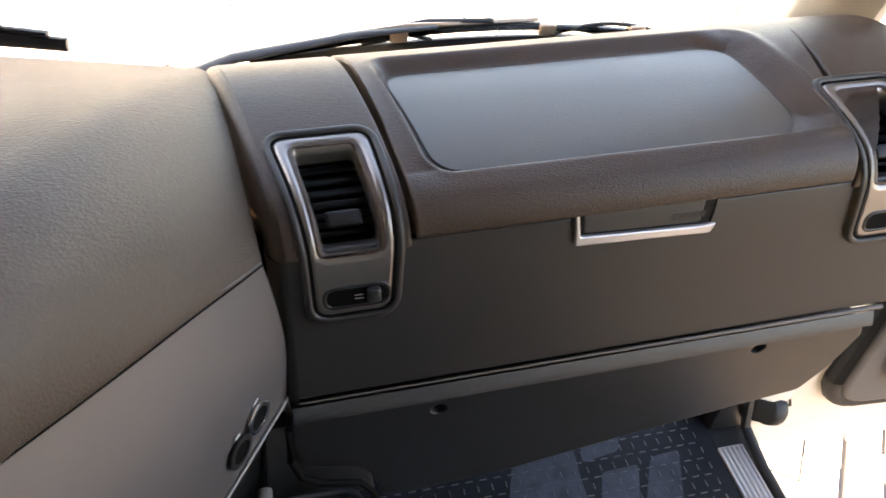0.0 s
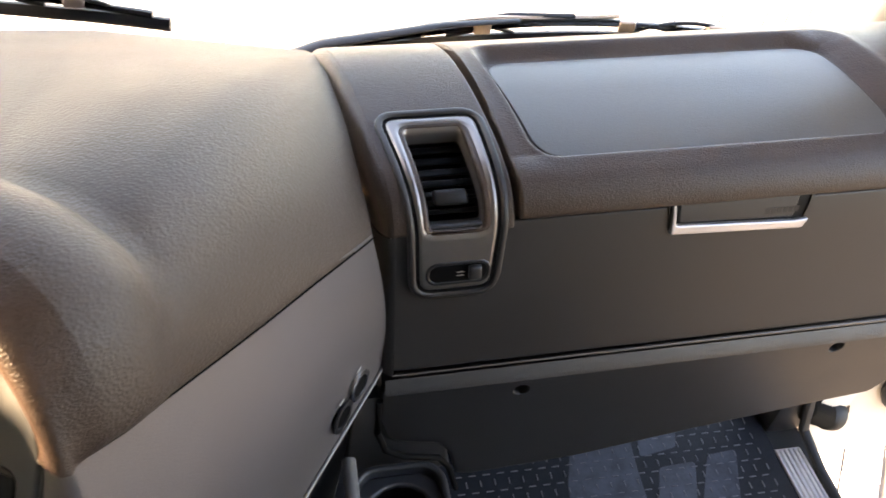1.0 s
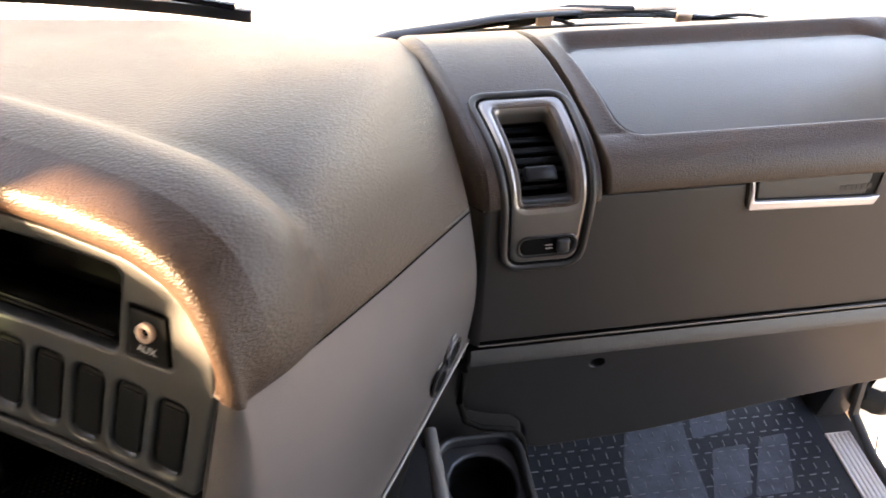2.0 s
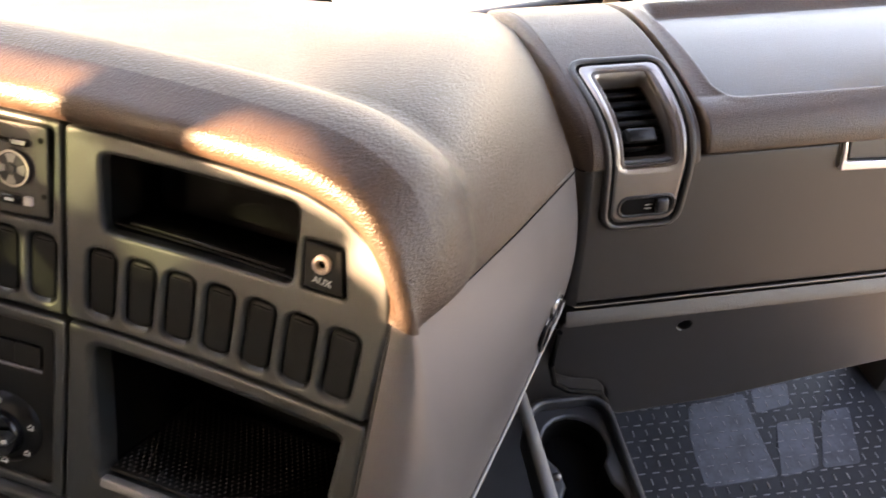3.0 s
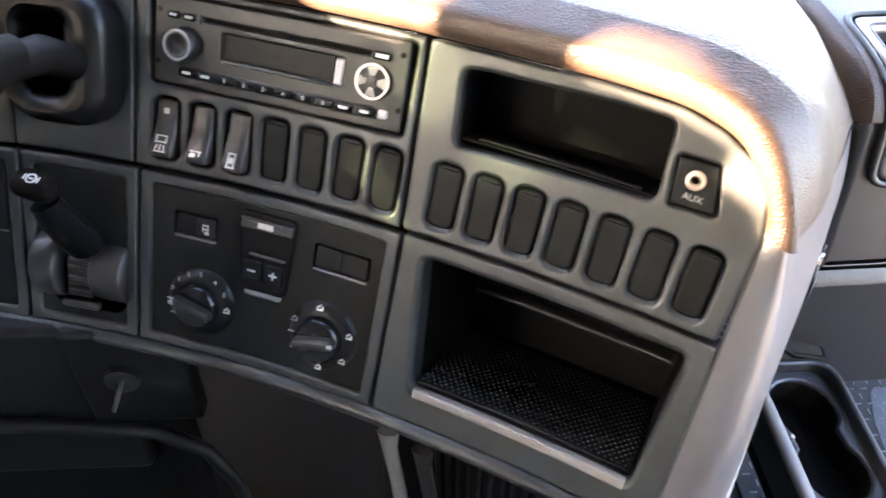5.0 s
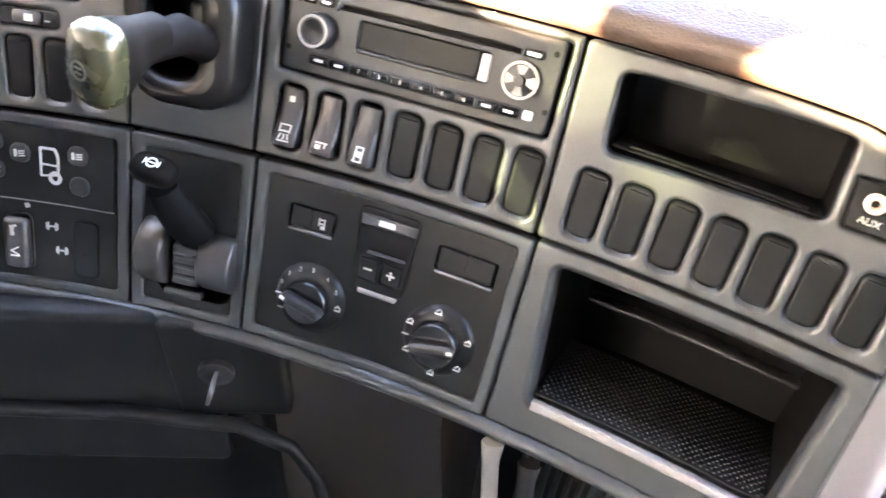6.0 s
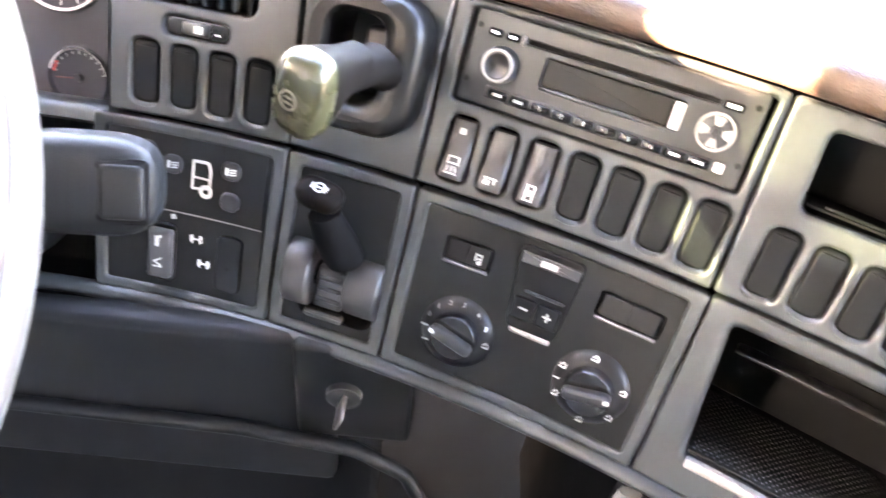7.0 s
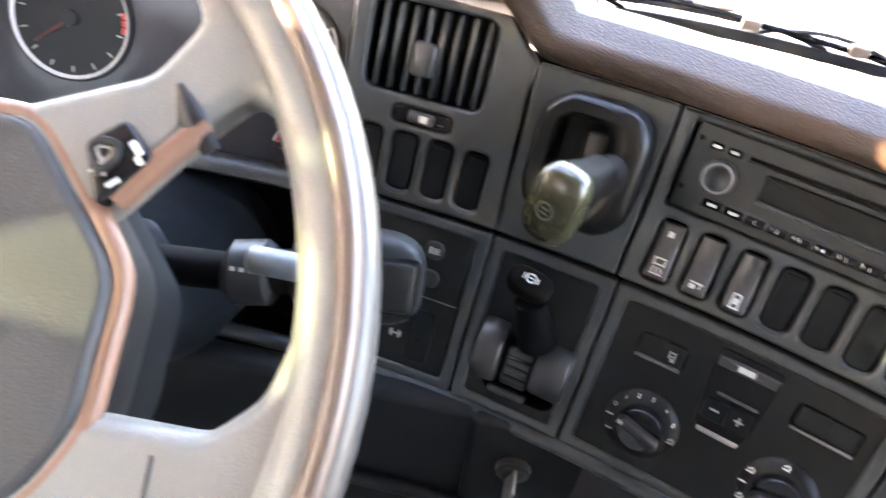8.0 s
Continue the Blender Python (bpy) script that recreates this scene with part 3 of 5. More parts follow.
def pad_surface(a, b):
    s = 0.1505 + (0.415 - 0.1505) * b
    x0 = 0.1135 + 0.0095 * min(1, (s - 0.153) / 0.2)
    x1 = 0.5152 + 0.072 * max(0.0, min(1.0, (s - 0.153) / 0.22)) ** 1.3
    x = x0 + (x1 - x0) * a
    d = 0.004 + 0.0065 * math.sin(math.pi * min(1.0, max(0.0, (s - 0.1505) / 0.056))) ** 0.8
    d -= 0.016 * (1 - smoothstep(0, 0.006, s - 0.1505))
    d -= 0.016 * (1 - smoothstep(0, 0.0035, min(x - x0, x1 - x)))
    # the tray: a rounded rectangle sunk into the top
    cx, cy, hw, hh, r = 0.3315, 0.2835, 0.1925, 0.0815, 0.024
    qx, qy = abs(x - cx) - (hw - r), abs(s - cy) - (hh - r)
    sd = math.hypot(max(qx, 0), max(qy, 0)) + min(max(qx, qy), 0) - r
    wide = 0.007 + 0.028 * smoothstep(0.470, 0.500, x) + 0.011 * smoothstep(0.325, 0.350, s)
    d -= 0.013 * (1 - smoothstep(-wide, 0.0, sd))
    d += 0.0012 * math.exp(-(sd / 0.006) ** 2)
    return pas(x, s, d)


NU, NV = 380, 190
part("top_pad", sheet(pad_surface, NU, NV), PAD, dash, "brown grained pad with a sunken tray", smooth=70)
part("tray_floor", warp(plate(rquad([(0.1490, 0.2095), (0.4900, 0.2095), (0.4900, 0.3440), (0.1490, 0.3440)], 0.028, 8), depth=0.0030, chamfer=0.0008, top=-0.0072), pas), TRAYSKIN, dash, "smooth dark tray lining")
part("rear_strip", sheet(lambda a, b: pas(-0.03 + 0.75 * a, 0.40 + 0.022 * b, -0.002 - 0.012 * b), 20, 8), PADTOP, dash, "strip along the windscreen", smooth=60)
part("body_core", box(-0.012, 0.62, 0.455, 0.78, 0.30, 0.555, 0.01), CAVITY, dash, "black carcass behind the panels")


def column_side(s0, s1, x0):
    """The panel's left edge rolls away into the gap beside the console."""
    def at(a, b):
        w = a * math.pi / 2
        return pas(x0 + 0.003 - 0.017 * math.sin(w), s0 + (s1 - s0) * b, 0.0035 - 0.045 * (1 - math.cos(w)))
    return sheet(at, 10, 60)


part("column_edge", column_side(0.1475, 0.41, 0.0105), PAD, dash, "rolled edge of the brown panel", smooth=75)
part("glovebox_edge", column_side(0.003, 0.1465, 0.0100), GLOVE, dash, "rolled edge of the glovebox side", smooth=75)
# near-black filler sheet gives the gap its shade
part("column_gap_shade", sheet(lambda a, b: pas(-0.030 + 0.030 * a, -0.03 + 0.45 * b, -0.042), 2, 30), CAVITY, dash, "black sheet that paints the shade in the gap beside the console")


def air_vent(x0, label):
    root = thing("air_vent", label, "air vent", "passenger air vents")
    hole = vent_hole(x0)
    # satin frame: sloping inner walls, flat rim
    slot = rrect(x0 + 0.066, 0.1105, 0.050, 0.0165, 0.007)
    mouth = rquad([(x0 + 0.0412, 0.1515), (x0 + 0.0856, 0.1515), (x0 + 0.0892, 0.2405), (x0 + 0.0408, 0.2405)], 0.005)
    part("frame", warp(plate(vent_outline(x0), [mouth], depth=0.012, chamfer=0.0030, hole_depth=0.019, hole_chamfer=0.0085, top=0.0052), pas, 0.012), SATIN, root, "satin titanium-coloured frame")
    part("groove", warp(plate(grow(vent_outline(x0), 0.0042), [grow(vent_outline(x0), -0.002)], depth=0.006, chamfer=0.0005, top=0.0043), pas, 0.012), CAVITY, root, "dark gap round the frame")
    part("bead", warp(plate(grow(vent_outline(x0), 0.0085), [grow(vent_outline(x0), 0.0022)], depth=0.007, chamfer=0.0024, hole_depth=0.006, hole_chamfer=0.0022, top=0.0062), pas, 0.012), GLOVE, root, "soft moulded bead round the frame")
    part("slot_rim", warp(plate(grow(slot, 0.0030), [grow(slot, -0.0003)], depth=0.003, chamfer=0.0012, hole_depth=0.003, hole_chamfer=0.001, top=0.0062), pas, 0.012), KICK, root, "raised rim of the slide slot")
    part("duct", warp(dish(grow(hole, 0.003), 0.040, top=0.001), pas, 0), CAVITY, root, "black duct")
    for i in range(7):
        s = 0.157 + i * 0.0128
        part("slat", warp(box(x0 + 0.039, x0 + 0.091, s, s + 0.0075, -0.022, -0.0195, 0.0008, 1), pas, 0), INSET, root)
    part("adjuster", warp(box(x0 + 0.050, x0 + 0.078, 0.170, 0.1880, -0.020, -0.008, 0.003), pas, 0), BLACK, root, "black adjuster tab")
    part("slot_floor", warp(block(slot, 0.003, 0.0058, 0.0006), pas, 0), CAVITY, root, "black slide slot")
    slide = part("slide", box(-0.0055, 0.0055, -0.0065, 0.0065, 0.0, 0.0065, 0.002), SATIN_DARK, root, "grey slide knob", m=pas_pose(x0 + 0.0795, 0.1115, 0.0050))
    part("mark", bars([(k * 0.0021 - 0.0021, y, 0.0026, 0.0008, 8 + (25 if k % 2 else -18)) for k in range(3) for y in (0.0017, -0.0017)]), MARK, root, m=pas_pose(x0 + 0.0675, 0.110, 0.0060))
    return root


air_vent(0.0, "satin-framed air vent with black slats beside the console")
air_vent(0.501, "satin-framed air vent with black slats by the door")

# glovebox handle
handle = thing("glovebox_handle", "silver-edged recessed glovebox handle under the brown pad", "handle")
hq = [(0.251, 0.1275), (0.380, 0.1227), (0.386, 0.164), (0.247, 0.164)]
part("recess_rim", warp(plate(rquad(hq, 0.008), [rquad([(0.2535, 0.1330), (0.3785, 0.1285), (0.3845, 0.1625), (0.2500, 0.1625)], 0.005)], depth=0.004, chamfer=0.0012, top=0.0022), pas, 0.03), GLOVE, handle, "dark moulded recess edge")
part("rim", warp(plate(rquad([(0.2520, 0.1280), (0.3790, 0.1233), (0.3835, 0.1330), (0.3700, 0.1315), (0.2560, 0.1365), (0.2530, 0.1600), (0.2505, 0.1600)], 0.0022, 4), depth=0.006, chamfer=0.0012, top=0.0052), pas, 0.03), SILVER, handle, "silver lower lip of the handle")
# not sunk: the recess's shade is put into this plate's dark colour
part("recess", warp(block(rquad([(0.2525, 0.1320), (0.3780, 0.1275), (0.3838, 0.1630), (0.2498, 0.1630)], 0.004), -0.001, 0.0007, 0.0004), pas, 0.03), BLANK, handle, "flat dark plate painted as the shaded finger recess")
part("lever", warp(block(rquad([(0.2590, 0.1385), (0.368, 0.1347), (0.371, 0.1590), (0.2575, 0.1590)], 0.003), -0.001, 0.0028, 0.001), pas, 0.03), GLOVE, handle, "dark lever plate")
part("emblem", bars([(0.0 + k * 0.0055, 0, 0.0042, 0.0052, 0) for k in range(6)], 0, 0.0006), BLACK, handle, "embossed plain bars", m=pas_pose(0.342, 0.1425, 0.0025))

# lower kick panel with two screw recesses
kick = thing("kick_panel", "dark grey lower dash panel with two screw recesses", "panel")
outline = [(0.004, 0.402), (0.003, 0.350), (0.012, 0.314), (0.030, 0.303), (0.068, 0.293), (0.082, 0.270), (0.094, 0.222), (0.112, 0.216), (0.239, 0.230), (0.368, 0.262), (0.509, 0.292), (0.580, 0.305), (0.600, 0.345), (0.612, 0.405), (0.602, 0.4275), (0.30, 0.4145)]
kb = plate(rquad(outline, 0.006, 3), [rrect(0.144, 0.3825, 0.0160, 0.0160, 0.0079), rrect(0.484, 0.4065, 0.0160, 0.0160, 0.0079)], depth=0.03, chamfer=0.003, hole_depth=0.02, hole_chamfer=0.001)
for v in kb.verts:
    x, z, d = v.co
    v.co = Vector((x, 0.4085 - d + 0.05 * (0.40 - z), z))
part("panel", kb, KICK, kick, "dark grey panel")
part("screw_well", lathe([(0.0081, 0), (0.0081, -0.019), (0.0, -0.02)], 20, False), CAVITY, kick, m=pose(0.144, 0.4105, 0.3825, 90, 0, 0))
part("screw_well", lathe([(0.0081, 0), (0.0081, -0.019), (0.0, -0.02)], 20, False), CAVITY, kick, m=pose(0.484, 0.4105, 0.4065, 90, 0, 0))
part("upper_strip", sheet(lambda a, b: Vector((0.006 + 0.596 * a, 0.3985 + 0.0075 * b ** 1.4, 0.4075 + 0.0150 * b + 0.0415 * a * 0.6)), 12, 6), GRAINSTRIP, kick, "grained strip, painted paler as a lit bevel", smooth=60)
# solid black bar drawn where the gap is only in shade
part("side_gap_shade", tube([(0.001, 0.400, 0.400), (0.000, 0.399, 0.350), (0.009, 0.399, 0.316), (0.028, 0.399, 0.3005), (0.066, 0.399, 0.2905), (0.079, 0.399, 0.269), (0.091, 0.399, 0.222)], 0.0035, 8), CAVITY, kick, "black bar that paints the shaded gap at the panel's edge")
part("trim_line", tube([pas(0.012 + 0.592 * i / 12, 0.001, 0.0015) for i in range(13)], [0.0009 + 0.0019 * (i / 12) ** 1.5 for i in range(13)], 8), TRIMLINE, kick, "fine pale trim line")

# ---- the centre console: leaning curved facia, wrapped by a padded top ----
console = thing("centre_console", "grey curved truck centre console under a brown padded top", "dashboard")


def panel(name, pts, holes=(), mat=FACIA, label="", depth=0.010, chamfer=0.0018, hole_depth=0.010, hole_chamfer=0.0024, top=0.0, parent=None, step=0.02):
    return part(name, warp(plate(pts, holes, depth, chamfer, hole_depth, hole_chamfer, top), con, step), mat, parent or console, label)


PITCH = 0.0277
SWITCH_W, SWITCH_H, SWITCH_Y = 0.0205, 0.046, 0.0335


def switch_hole(u):
    return rrect(u, SWITCH_Y, SWITCH_W, SWITCH_H, 0.0065)


US_A = [-0.4215 + PITCH * k for k in range(4)]
US_C = [-0.1910 + PITCH * k for k in range(7)]
US_D = [0.0180 + PITCH * k for k in range(7)]
VENT_D = rrect(-0.3895, 0.1165, 0.0900, 0.066, 0.009)
panel("facia_panel", rquad([(-0.4475, 0.0035), (-0.3118, 0.0035), (-0.3150, 0.1300), (-0.3380, 0.1560), (-0.4475, 0.1560)], 0.003), [switch_hole(u) for u in US_A] + [VENT_D, rrect(-0.3855, 0.0690, 0.046, 0.0135, 0.005)], label="grey facia round the driver's vent")
POD = rrect(-0.2600, 0.0755, 0.066, 0.080, 0.020)
PODHOLE = rrect(-0.2665, 0.0775, 0.0375, 0.0570, 0.0130)
panel("facia_panel", rquad([(-0.3100, 0.0035), (-0.2165, 0.0035), (-0.2165, 0.1310), (-0.3130, 0.1310)], 0.003), [POD], label="grey facia round the brake lever")
RADIO = rrect(-0.1110, 0.0950, 0.1865, 0.0605, 0.003)
panel("facia_panel", rquad([(-0.2145, 0.0035), (-0.0085, 0.0035), (-0.0125, 0.1310), (-0.2145, 0.1310)], 0.003), [switch_hole(u) for u in US_C] + [RADIO], label="grey facia round the radio")
SLOT = rquad([(0.0175, 0.0690), (0.1460, 0.0725), (0.1425, 0.1220), (0.0135, 0.1185)], 0.007)
AUXH = rquad([(0.1530, 0.0745), (0.1800, 0.0755), (0.1735, 0.1045), (0.1500, 0.1035)], 0.002)
ARC = [(-0.0065, 0.0035), (0.2065, 0.0035), (0.2085, 0.0700), (0.2030, 0.0960), (0.1900, 0.1115), (0.1700, 0.1230), (0.1450, 0.1295), (0.1000, 0.1310), (-0.0105, 0.1310)]
panel("facia_panel", rquad(ARC, 0.004, 3), [switch_hole(u) for u in US_D] + [SLOT, AUXH], label="grey facia with storage slot and blanks")

# lower row: raised frames with darker insets
for u0, u1, nm in ((-0.4600, -0.3115, "light_frame"), (-0.3095, -0.2135, "brake_frame"), (-0.2115, -0.0062, "heater_frame")):
    w = u1 - u0
    panel("lower_frame", rrect((u0 + u1) / 2, -0.0695, w, 0.1385, 0.003), [rrect((u0 + u1) / 2, -0.0700, w - 0.020, 0.1210, 0.003)], label="grey raised frame", hole_depth=0.006)
BIN = rquad([(0.0230, -0.1125), (0.1900, -0.1125), (0.1940, -0.0125), (0.0130, -0.0125)], 0.006)
panel("lower_frame", rquad([(-0.0042, -0.1385), (0.2140, -0.1385), (0.2080, 0.0010), (-0.0042, 0.0010)], 0.003), [BIN], label="grey frame round the storage bin", hole_depth=0.055, hole_chamfer=0.005)
part("ledge", tube([con(-0.62 + 0.83 * i / 40, -0.1440, -0.002) for i in range(41)], 0.0075, 10, flat=0.8), FACIA, console, "rounded lower edge")
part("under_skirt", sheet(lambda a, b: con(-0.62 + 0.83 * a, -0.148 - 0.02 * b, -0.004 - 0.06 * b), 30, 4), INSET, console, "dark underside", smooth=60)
part("back_core", sheet(lambda a, b: con(-0.62 + 0.82 * a, -0.14 + 0.26 * b, -0.045 - 0.10 * smoothstep(0.70, 0.72, a) * (1 - smoothstep(0.55, 0.57, b)) - 0.04 * smoothstep(0.70, 0.72, a)), 50, 20), CAVITY, console, "black carcass behind the facia")

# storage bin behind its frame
part("bin_box", warp(dish(grow(BIN, 0.0005), 0.125, top=-0.006, slope=0.004), con, 0), CAVITY, console, "deep open bin, its shade painted in near-black")


part("bin_shelf", warp(box(0.030, 0.186, -0.0640, -0.0600, -0.116, -0.098, 0.0015, 1), con, 0.03), KICK, console, "dark ledge at the back of the bin")
part("bin_mat", warp(box(0.025, 0.189, -0.1115, -0.1085, -0.118, -0.010, 0.0005, 1), con, 0.03), INSET, console, "black mat in the bin")
studs = bmesh.new()
for i in range(34):
    for j in range(24):
        u, d = 0.0275 + i * 0.0049 + (0.00245 if j % 2 else 0), -0.014 - j * 0.0043
        if u < 0.188:
            q = [studs.verts.new(con(u + a, -0.1084, d + b)) for a, b in ((-0.0011, 0), (0, -0.0011), (0.0011, 0), (0, 0.0011))]
            t = studs.verts.new(con(u, -0.1072, d))
            for k in range(4):
                studs.faces.new((q[k], q[(k + 1) % 4], t))
tagged(part("mat_studs", studs, DRUM, console, "raised studs of the bin mat", smooth=0), kind="stuff")
part("bin_lip", warp(box(0.0255, 0.1885, -0.1175, -0.1105, -0.006, 0.0012, 0.0012), con, 0.02), RAIL, console, "grey edge strip of the bin")

# padded top: a rolled lip along the facia and a broad top that falls to the windscreen
LIP = [(-0.62, 0.180), (-0.40, 0.178), (-0.355, 0.168), (-0.338, 0.1575), (-0.3155, 0.1335)] + [(-0.29 + 0.06 * k, 0.1330) for k in range(7)] + [(0.115, 0.1325), (0.147, 0.1310), (0.1715, 0.1245), (0.1915, 0.1130), (0.2045, 0.0970), (0.2100, 0.0735)]


def resample(pts, n):
    p = [Vector((*q, 0)) for q in pts]
    ln = [0.0]
    for a, b in zip(p, p[1:]):
        ln.append(ln[-1] + (b - a).length)
    res = []
    for i in range(n):
        w = ln[-1] * i / (n - 1)
        k = min(len(p) - 2, max(j for j in range(len(p)) if ln[j] <= w + 1e-9))
        f = (w - ln[k]) / (ln[k + 1] - ln[k])
        res.append(p[k].lerp(p[k + 1], min(1, f)))
    return res


NL = 140
lip = resample(LIP, NL)
for _ in range(3):
    lip = [lip[0]] + [(lip[i - 1] + lip[i] * 2 + lip[i + 1]) / 4 for i in range(1, NL - 1)] + [lip[-1]]
nrm = []
for i in range(NL):
    d = (lip[min(NL - 1, i + 1)] - lip[max(0, i - 1)]).normalized()
    nrm.append(Vector((-d.y, d.x, 0)))
SECTION = [(0.0005, -0.006), (0.000, 0.002), (0.0015, 0.0055), (0.006, 0.0085), (0.013, 0.0098), (0.0175, 0.0085), (0.0212, 0.0048), (0.0285, -0.0025), (0.0330, -0.0070), (0.0360, -0.0103),
           (0.0403, -0.0185), (0.0438, -0.0280), (0.0460, -0.0380), (0.0462, -0.0480), (0.0450, -0.0560), (0.0428, -0.0630), (0.0400, -0.0690)]
CREST = 9                                                # brown ends here; the flatter top is coloured paler for its sky sheen


def lip_point(i, n, d):
    q = lip[i] + nrm[i] * n
    return con(q.x, q.y, d)


SEAM = [Vector(p) for p in ((-0.172, 0.215, 0.6470), (-0.159, 0.232, 0.6385), (-0.144, 0.251, 0.6345), (-0.117, 0.284, 0.6250), (-0.088, 0.320, 0.6150), (-0.055, 0.364, 0.6020), (-0.020, 0.414, 0.5835), (-0.006, 0.433, 0.5780))]
EDGE_TOP = [Vector(p) for p in ((-1.35, 0.66, 0.60), (-0.9, 0.725, 0.60), (-0.5, 0.74, 0.60), (-0.25, 0.735, 0.60), (-0.07, 0.71, 0.592), (-0.040, 0.67, 0.611), (-0.030, 0.60, 0.628), (-0.020, 0.53, 0.6265), (-0.012, 0.475, 0.612), (-0.007, 0.445, 0.592), (-0.006, 0.433, 0.578))]


def along(pts, w):
    ln = [0.0]
    for a, b in zip(pts, pts[1:]):
        ln.append(ln[-1] + (b - a).length)
    t = ln[-1] * min(1, max(0, w))
    for k in range(len(pts) - 1):
        if t <= ln[k + 1] + 1e-9:
            return pts[k].lerp(pts[k + 1], (t - ln[k]) / max(1e-9, ln[k + 1] - ln[k]))
    return pts[-1]


lipbm = bmesh.new()
_p, _o, _q = con(0.2080, 0.0725, 0.0015), con(0.2345, 0.0690, 0.0065), Vector((-0.1770, 0.2055, 0.6510))
SEAM_RUN = [_p * (1 - a) ** 2 + _o * 2 * a * (1 - a) + _q * a * a for a in (0.0, 0.2, 0.4, 0.6, 0.8, 1.0)] + SEAM[1:3]


def lip_vertex(i, k):
    """The roll closes on the side seam at its lower end."""
    w = smoothstep(0.93, 1.0, i / (NL - 1))
    return lip_point(i, *SECTION[k]).lerp(along(SEAM_RUN, k / (len(SECTION) - 1)), w)


rows = [[lipbm.verts.new(lip_vertex(i, k)) for k in range(CREST + 1)] for i in range(NL)]
for a, b in zip(rows, rows[1:]):
    bridge(lipbm, a, b, closed=False)
part("pad_lip", lipbm, PAD, console, "rolled brown grained pad edge", smooth=75)

# where each strip of the top ends: straight ahead on the driver's side, fanning round at the corner
topbm = bmesh.new()
NR = 26
grid = []
kc = next(i for i in range(NL) if lip[i].x > 0.10)
for i in range(NL):
    a = lip_vertex(i, len(SECTION) - 1)
    if i <= kc:
        w = i / kc
        e = along(EDGE_TOP[:4], w)
    else:
        w = (i - kc) / (NL - 1 - kc)
        e = along(EDGE_TOP[3:], w)
    row = [topbm.verts.new(lip_vertex(i, k)) for k in range(CREST, len(SECTION) - 1)]
    c = max(0.0, (i - kc) / (NL - 1 - kc))
    if i == NL - 1:
        start = a
    for j in range(NR + 1):
        f = j / NR
        p = a.lerp(e, f)
        hump = 0.003 * (1 - c) + 0.022 * math.sin(math.pi * min(1, c * 1.15)) * (1 if c > 0 else 0)
        p.z += hump * math.sin(math.pi * f ** 0.8) * (1 - 0.85 * smoothstep(0.80, 1.0, c))
        p += Vector((0.55, -0.45, 0)) * 0.022 * math.sin(math.pi * f) * smoothstep(0.55, 0.9, c) * (1 - smoothstep(0.93, 1.0, c))
        w = smoothstep(0.72, 1.0, c)
        p = p.lerp(along([a] + SEAM[2:], f), w)
        row.append(topbm.verts.new(p))
    grid.append(row)
for a, b in zip(grid, grid[1:]):
    bridge(topbm, a, b, closed=False)
part("pad_top", topbm, PADTOP, console, "broad grey-brown grained top", smooth=75)

# side panel facing the passenger, with its rounded rear edge
LOW = [Vector(p) for p in ((-0.163, 0.168, 0.415), (-0.079, 0.290, 0.424), (0.0, 0.408, 0.436), (0.004, 0.415, 0.437))]


def side_point(a, b):
    t = along([Vector((-0.179, 0.207, 0.6530))] + SEAM, a)
    l = along(LOW, a)
    p = t.lerp(l, b)
    return p + Vector((0.012, -0.010, 0)) * math.sin(math.pi * b) * 0.5


part("side_panel", sheet(lambda a, b: side_point(a, -0.022 + 1.022 * b), 30, 16), SIDE, console, "smooth warm-grey side panel", smooth=75)


def edge_point(a, b):
    """The rounded upright between the facia and the side panel."""
    h = 0.0755 - 0.217 * b
    p = con(0.2082 + 0.004 * b, h, -0.003)
    q = side_point(0.0, -0.025 + b * 0.975)
    out = (con(0.21, h, 0.01) - con(0.21, h, 0.0)).normalized()
    way = (side_point(0.06, -0.025 + b * 0.975) - q).normalized()
    o = q - way * min(0.055, max(0.010, out.dot(q - p) / out.dot(way)))
    return p * (1 - a) ** 2 + o * 2 * a * (1 - a) + q * a * a


part("rounded_edge", sheet(edge_point, 12, 20), SIDE, console, "rounded grey upright edge", smooth=75)
part("edge_strip", tube([along(LOW, i / 20) + Vector((0.001, -0.001, -0.002)) for i in range(21)], 0.0018, 8), RAIL, console, "pale strip under the side panel")
part("seam_line", tube([p + Vector((0.0005, -0.0005, 0)) for p in [along([Vector((-0.179, 0.207, 0.6530))] + SEAM, i / 24) for i in range(25)]], 0.0008, 6), CAVITY, console, "dark seam between pad and side panel")
part("edge_groove", tube([con(0.2083 + 0.0045 * k / 14, 0.070 - 0.212 * k / 14, -0.0032) for k in range(15)], 0.0012, 6), GASKET, console, "dark groove beside the facia")
part("lip_seam", tube([edge_point(k / 10, 0.0) + Vector((0, 0, 0.0005)) for k in range(11)], 0.0010, 6), SIDE, console, "folded edge under the pad corner")
part("inner_side", sheet(lambda a, b: along(LOW, a) + Vector((-0.012 - 0.05 * b, 0.012 + 0.02 * b, -0.002 - 0.43 * b)), 10, 6), INSET, console, "dark tunnel side below", smooth=60)


# ---- switches and blanking plates in the facia ----
def blank_mesh():
    bm = block(rrect(0, 0, SWITCH_W - 0.0008, SWITCH_H - 0.0012, 0.0060), -0.010, -0.0018, 0.0022)
    return bm


first = thing("switch_blank", "dark plastic blanking plate in a grey switch opening", "blanking plate", "switch blanks", m=con_pose(US_C[3], SWITCH_Y))
part("cover", blank_mesh(), BLANK, first)
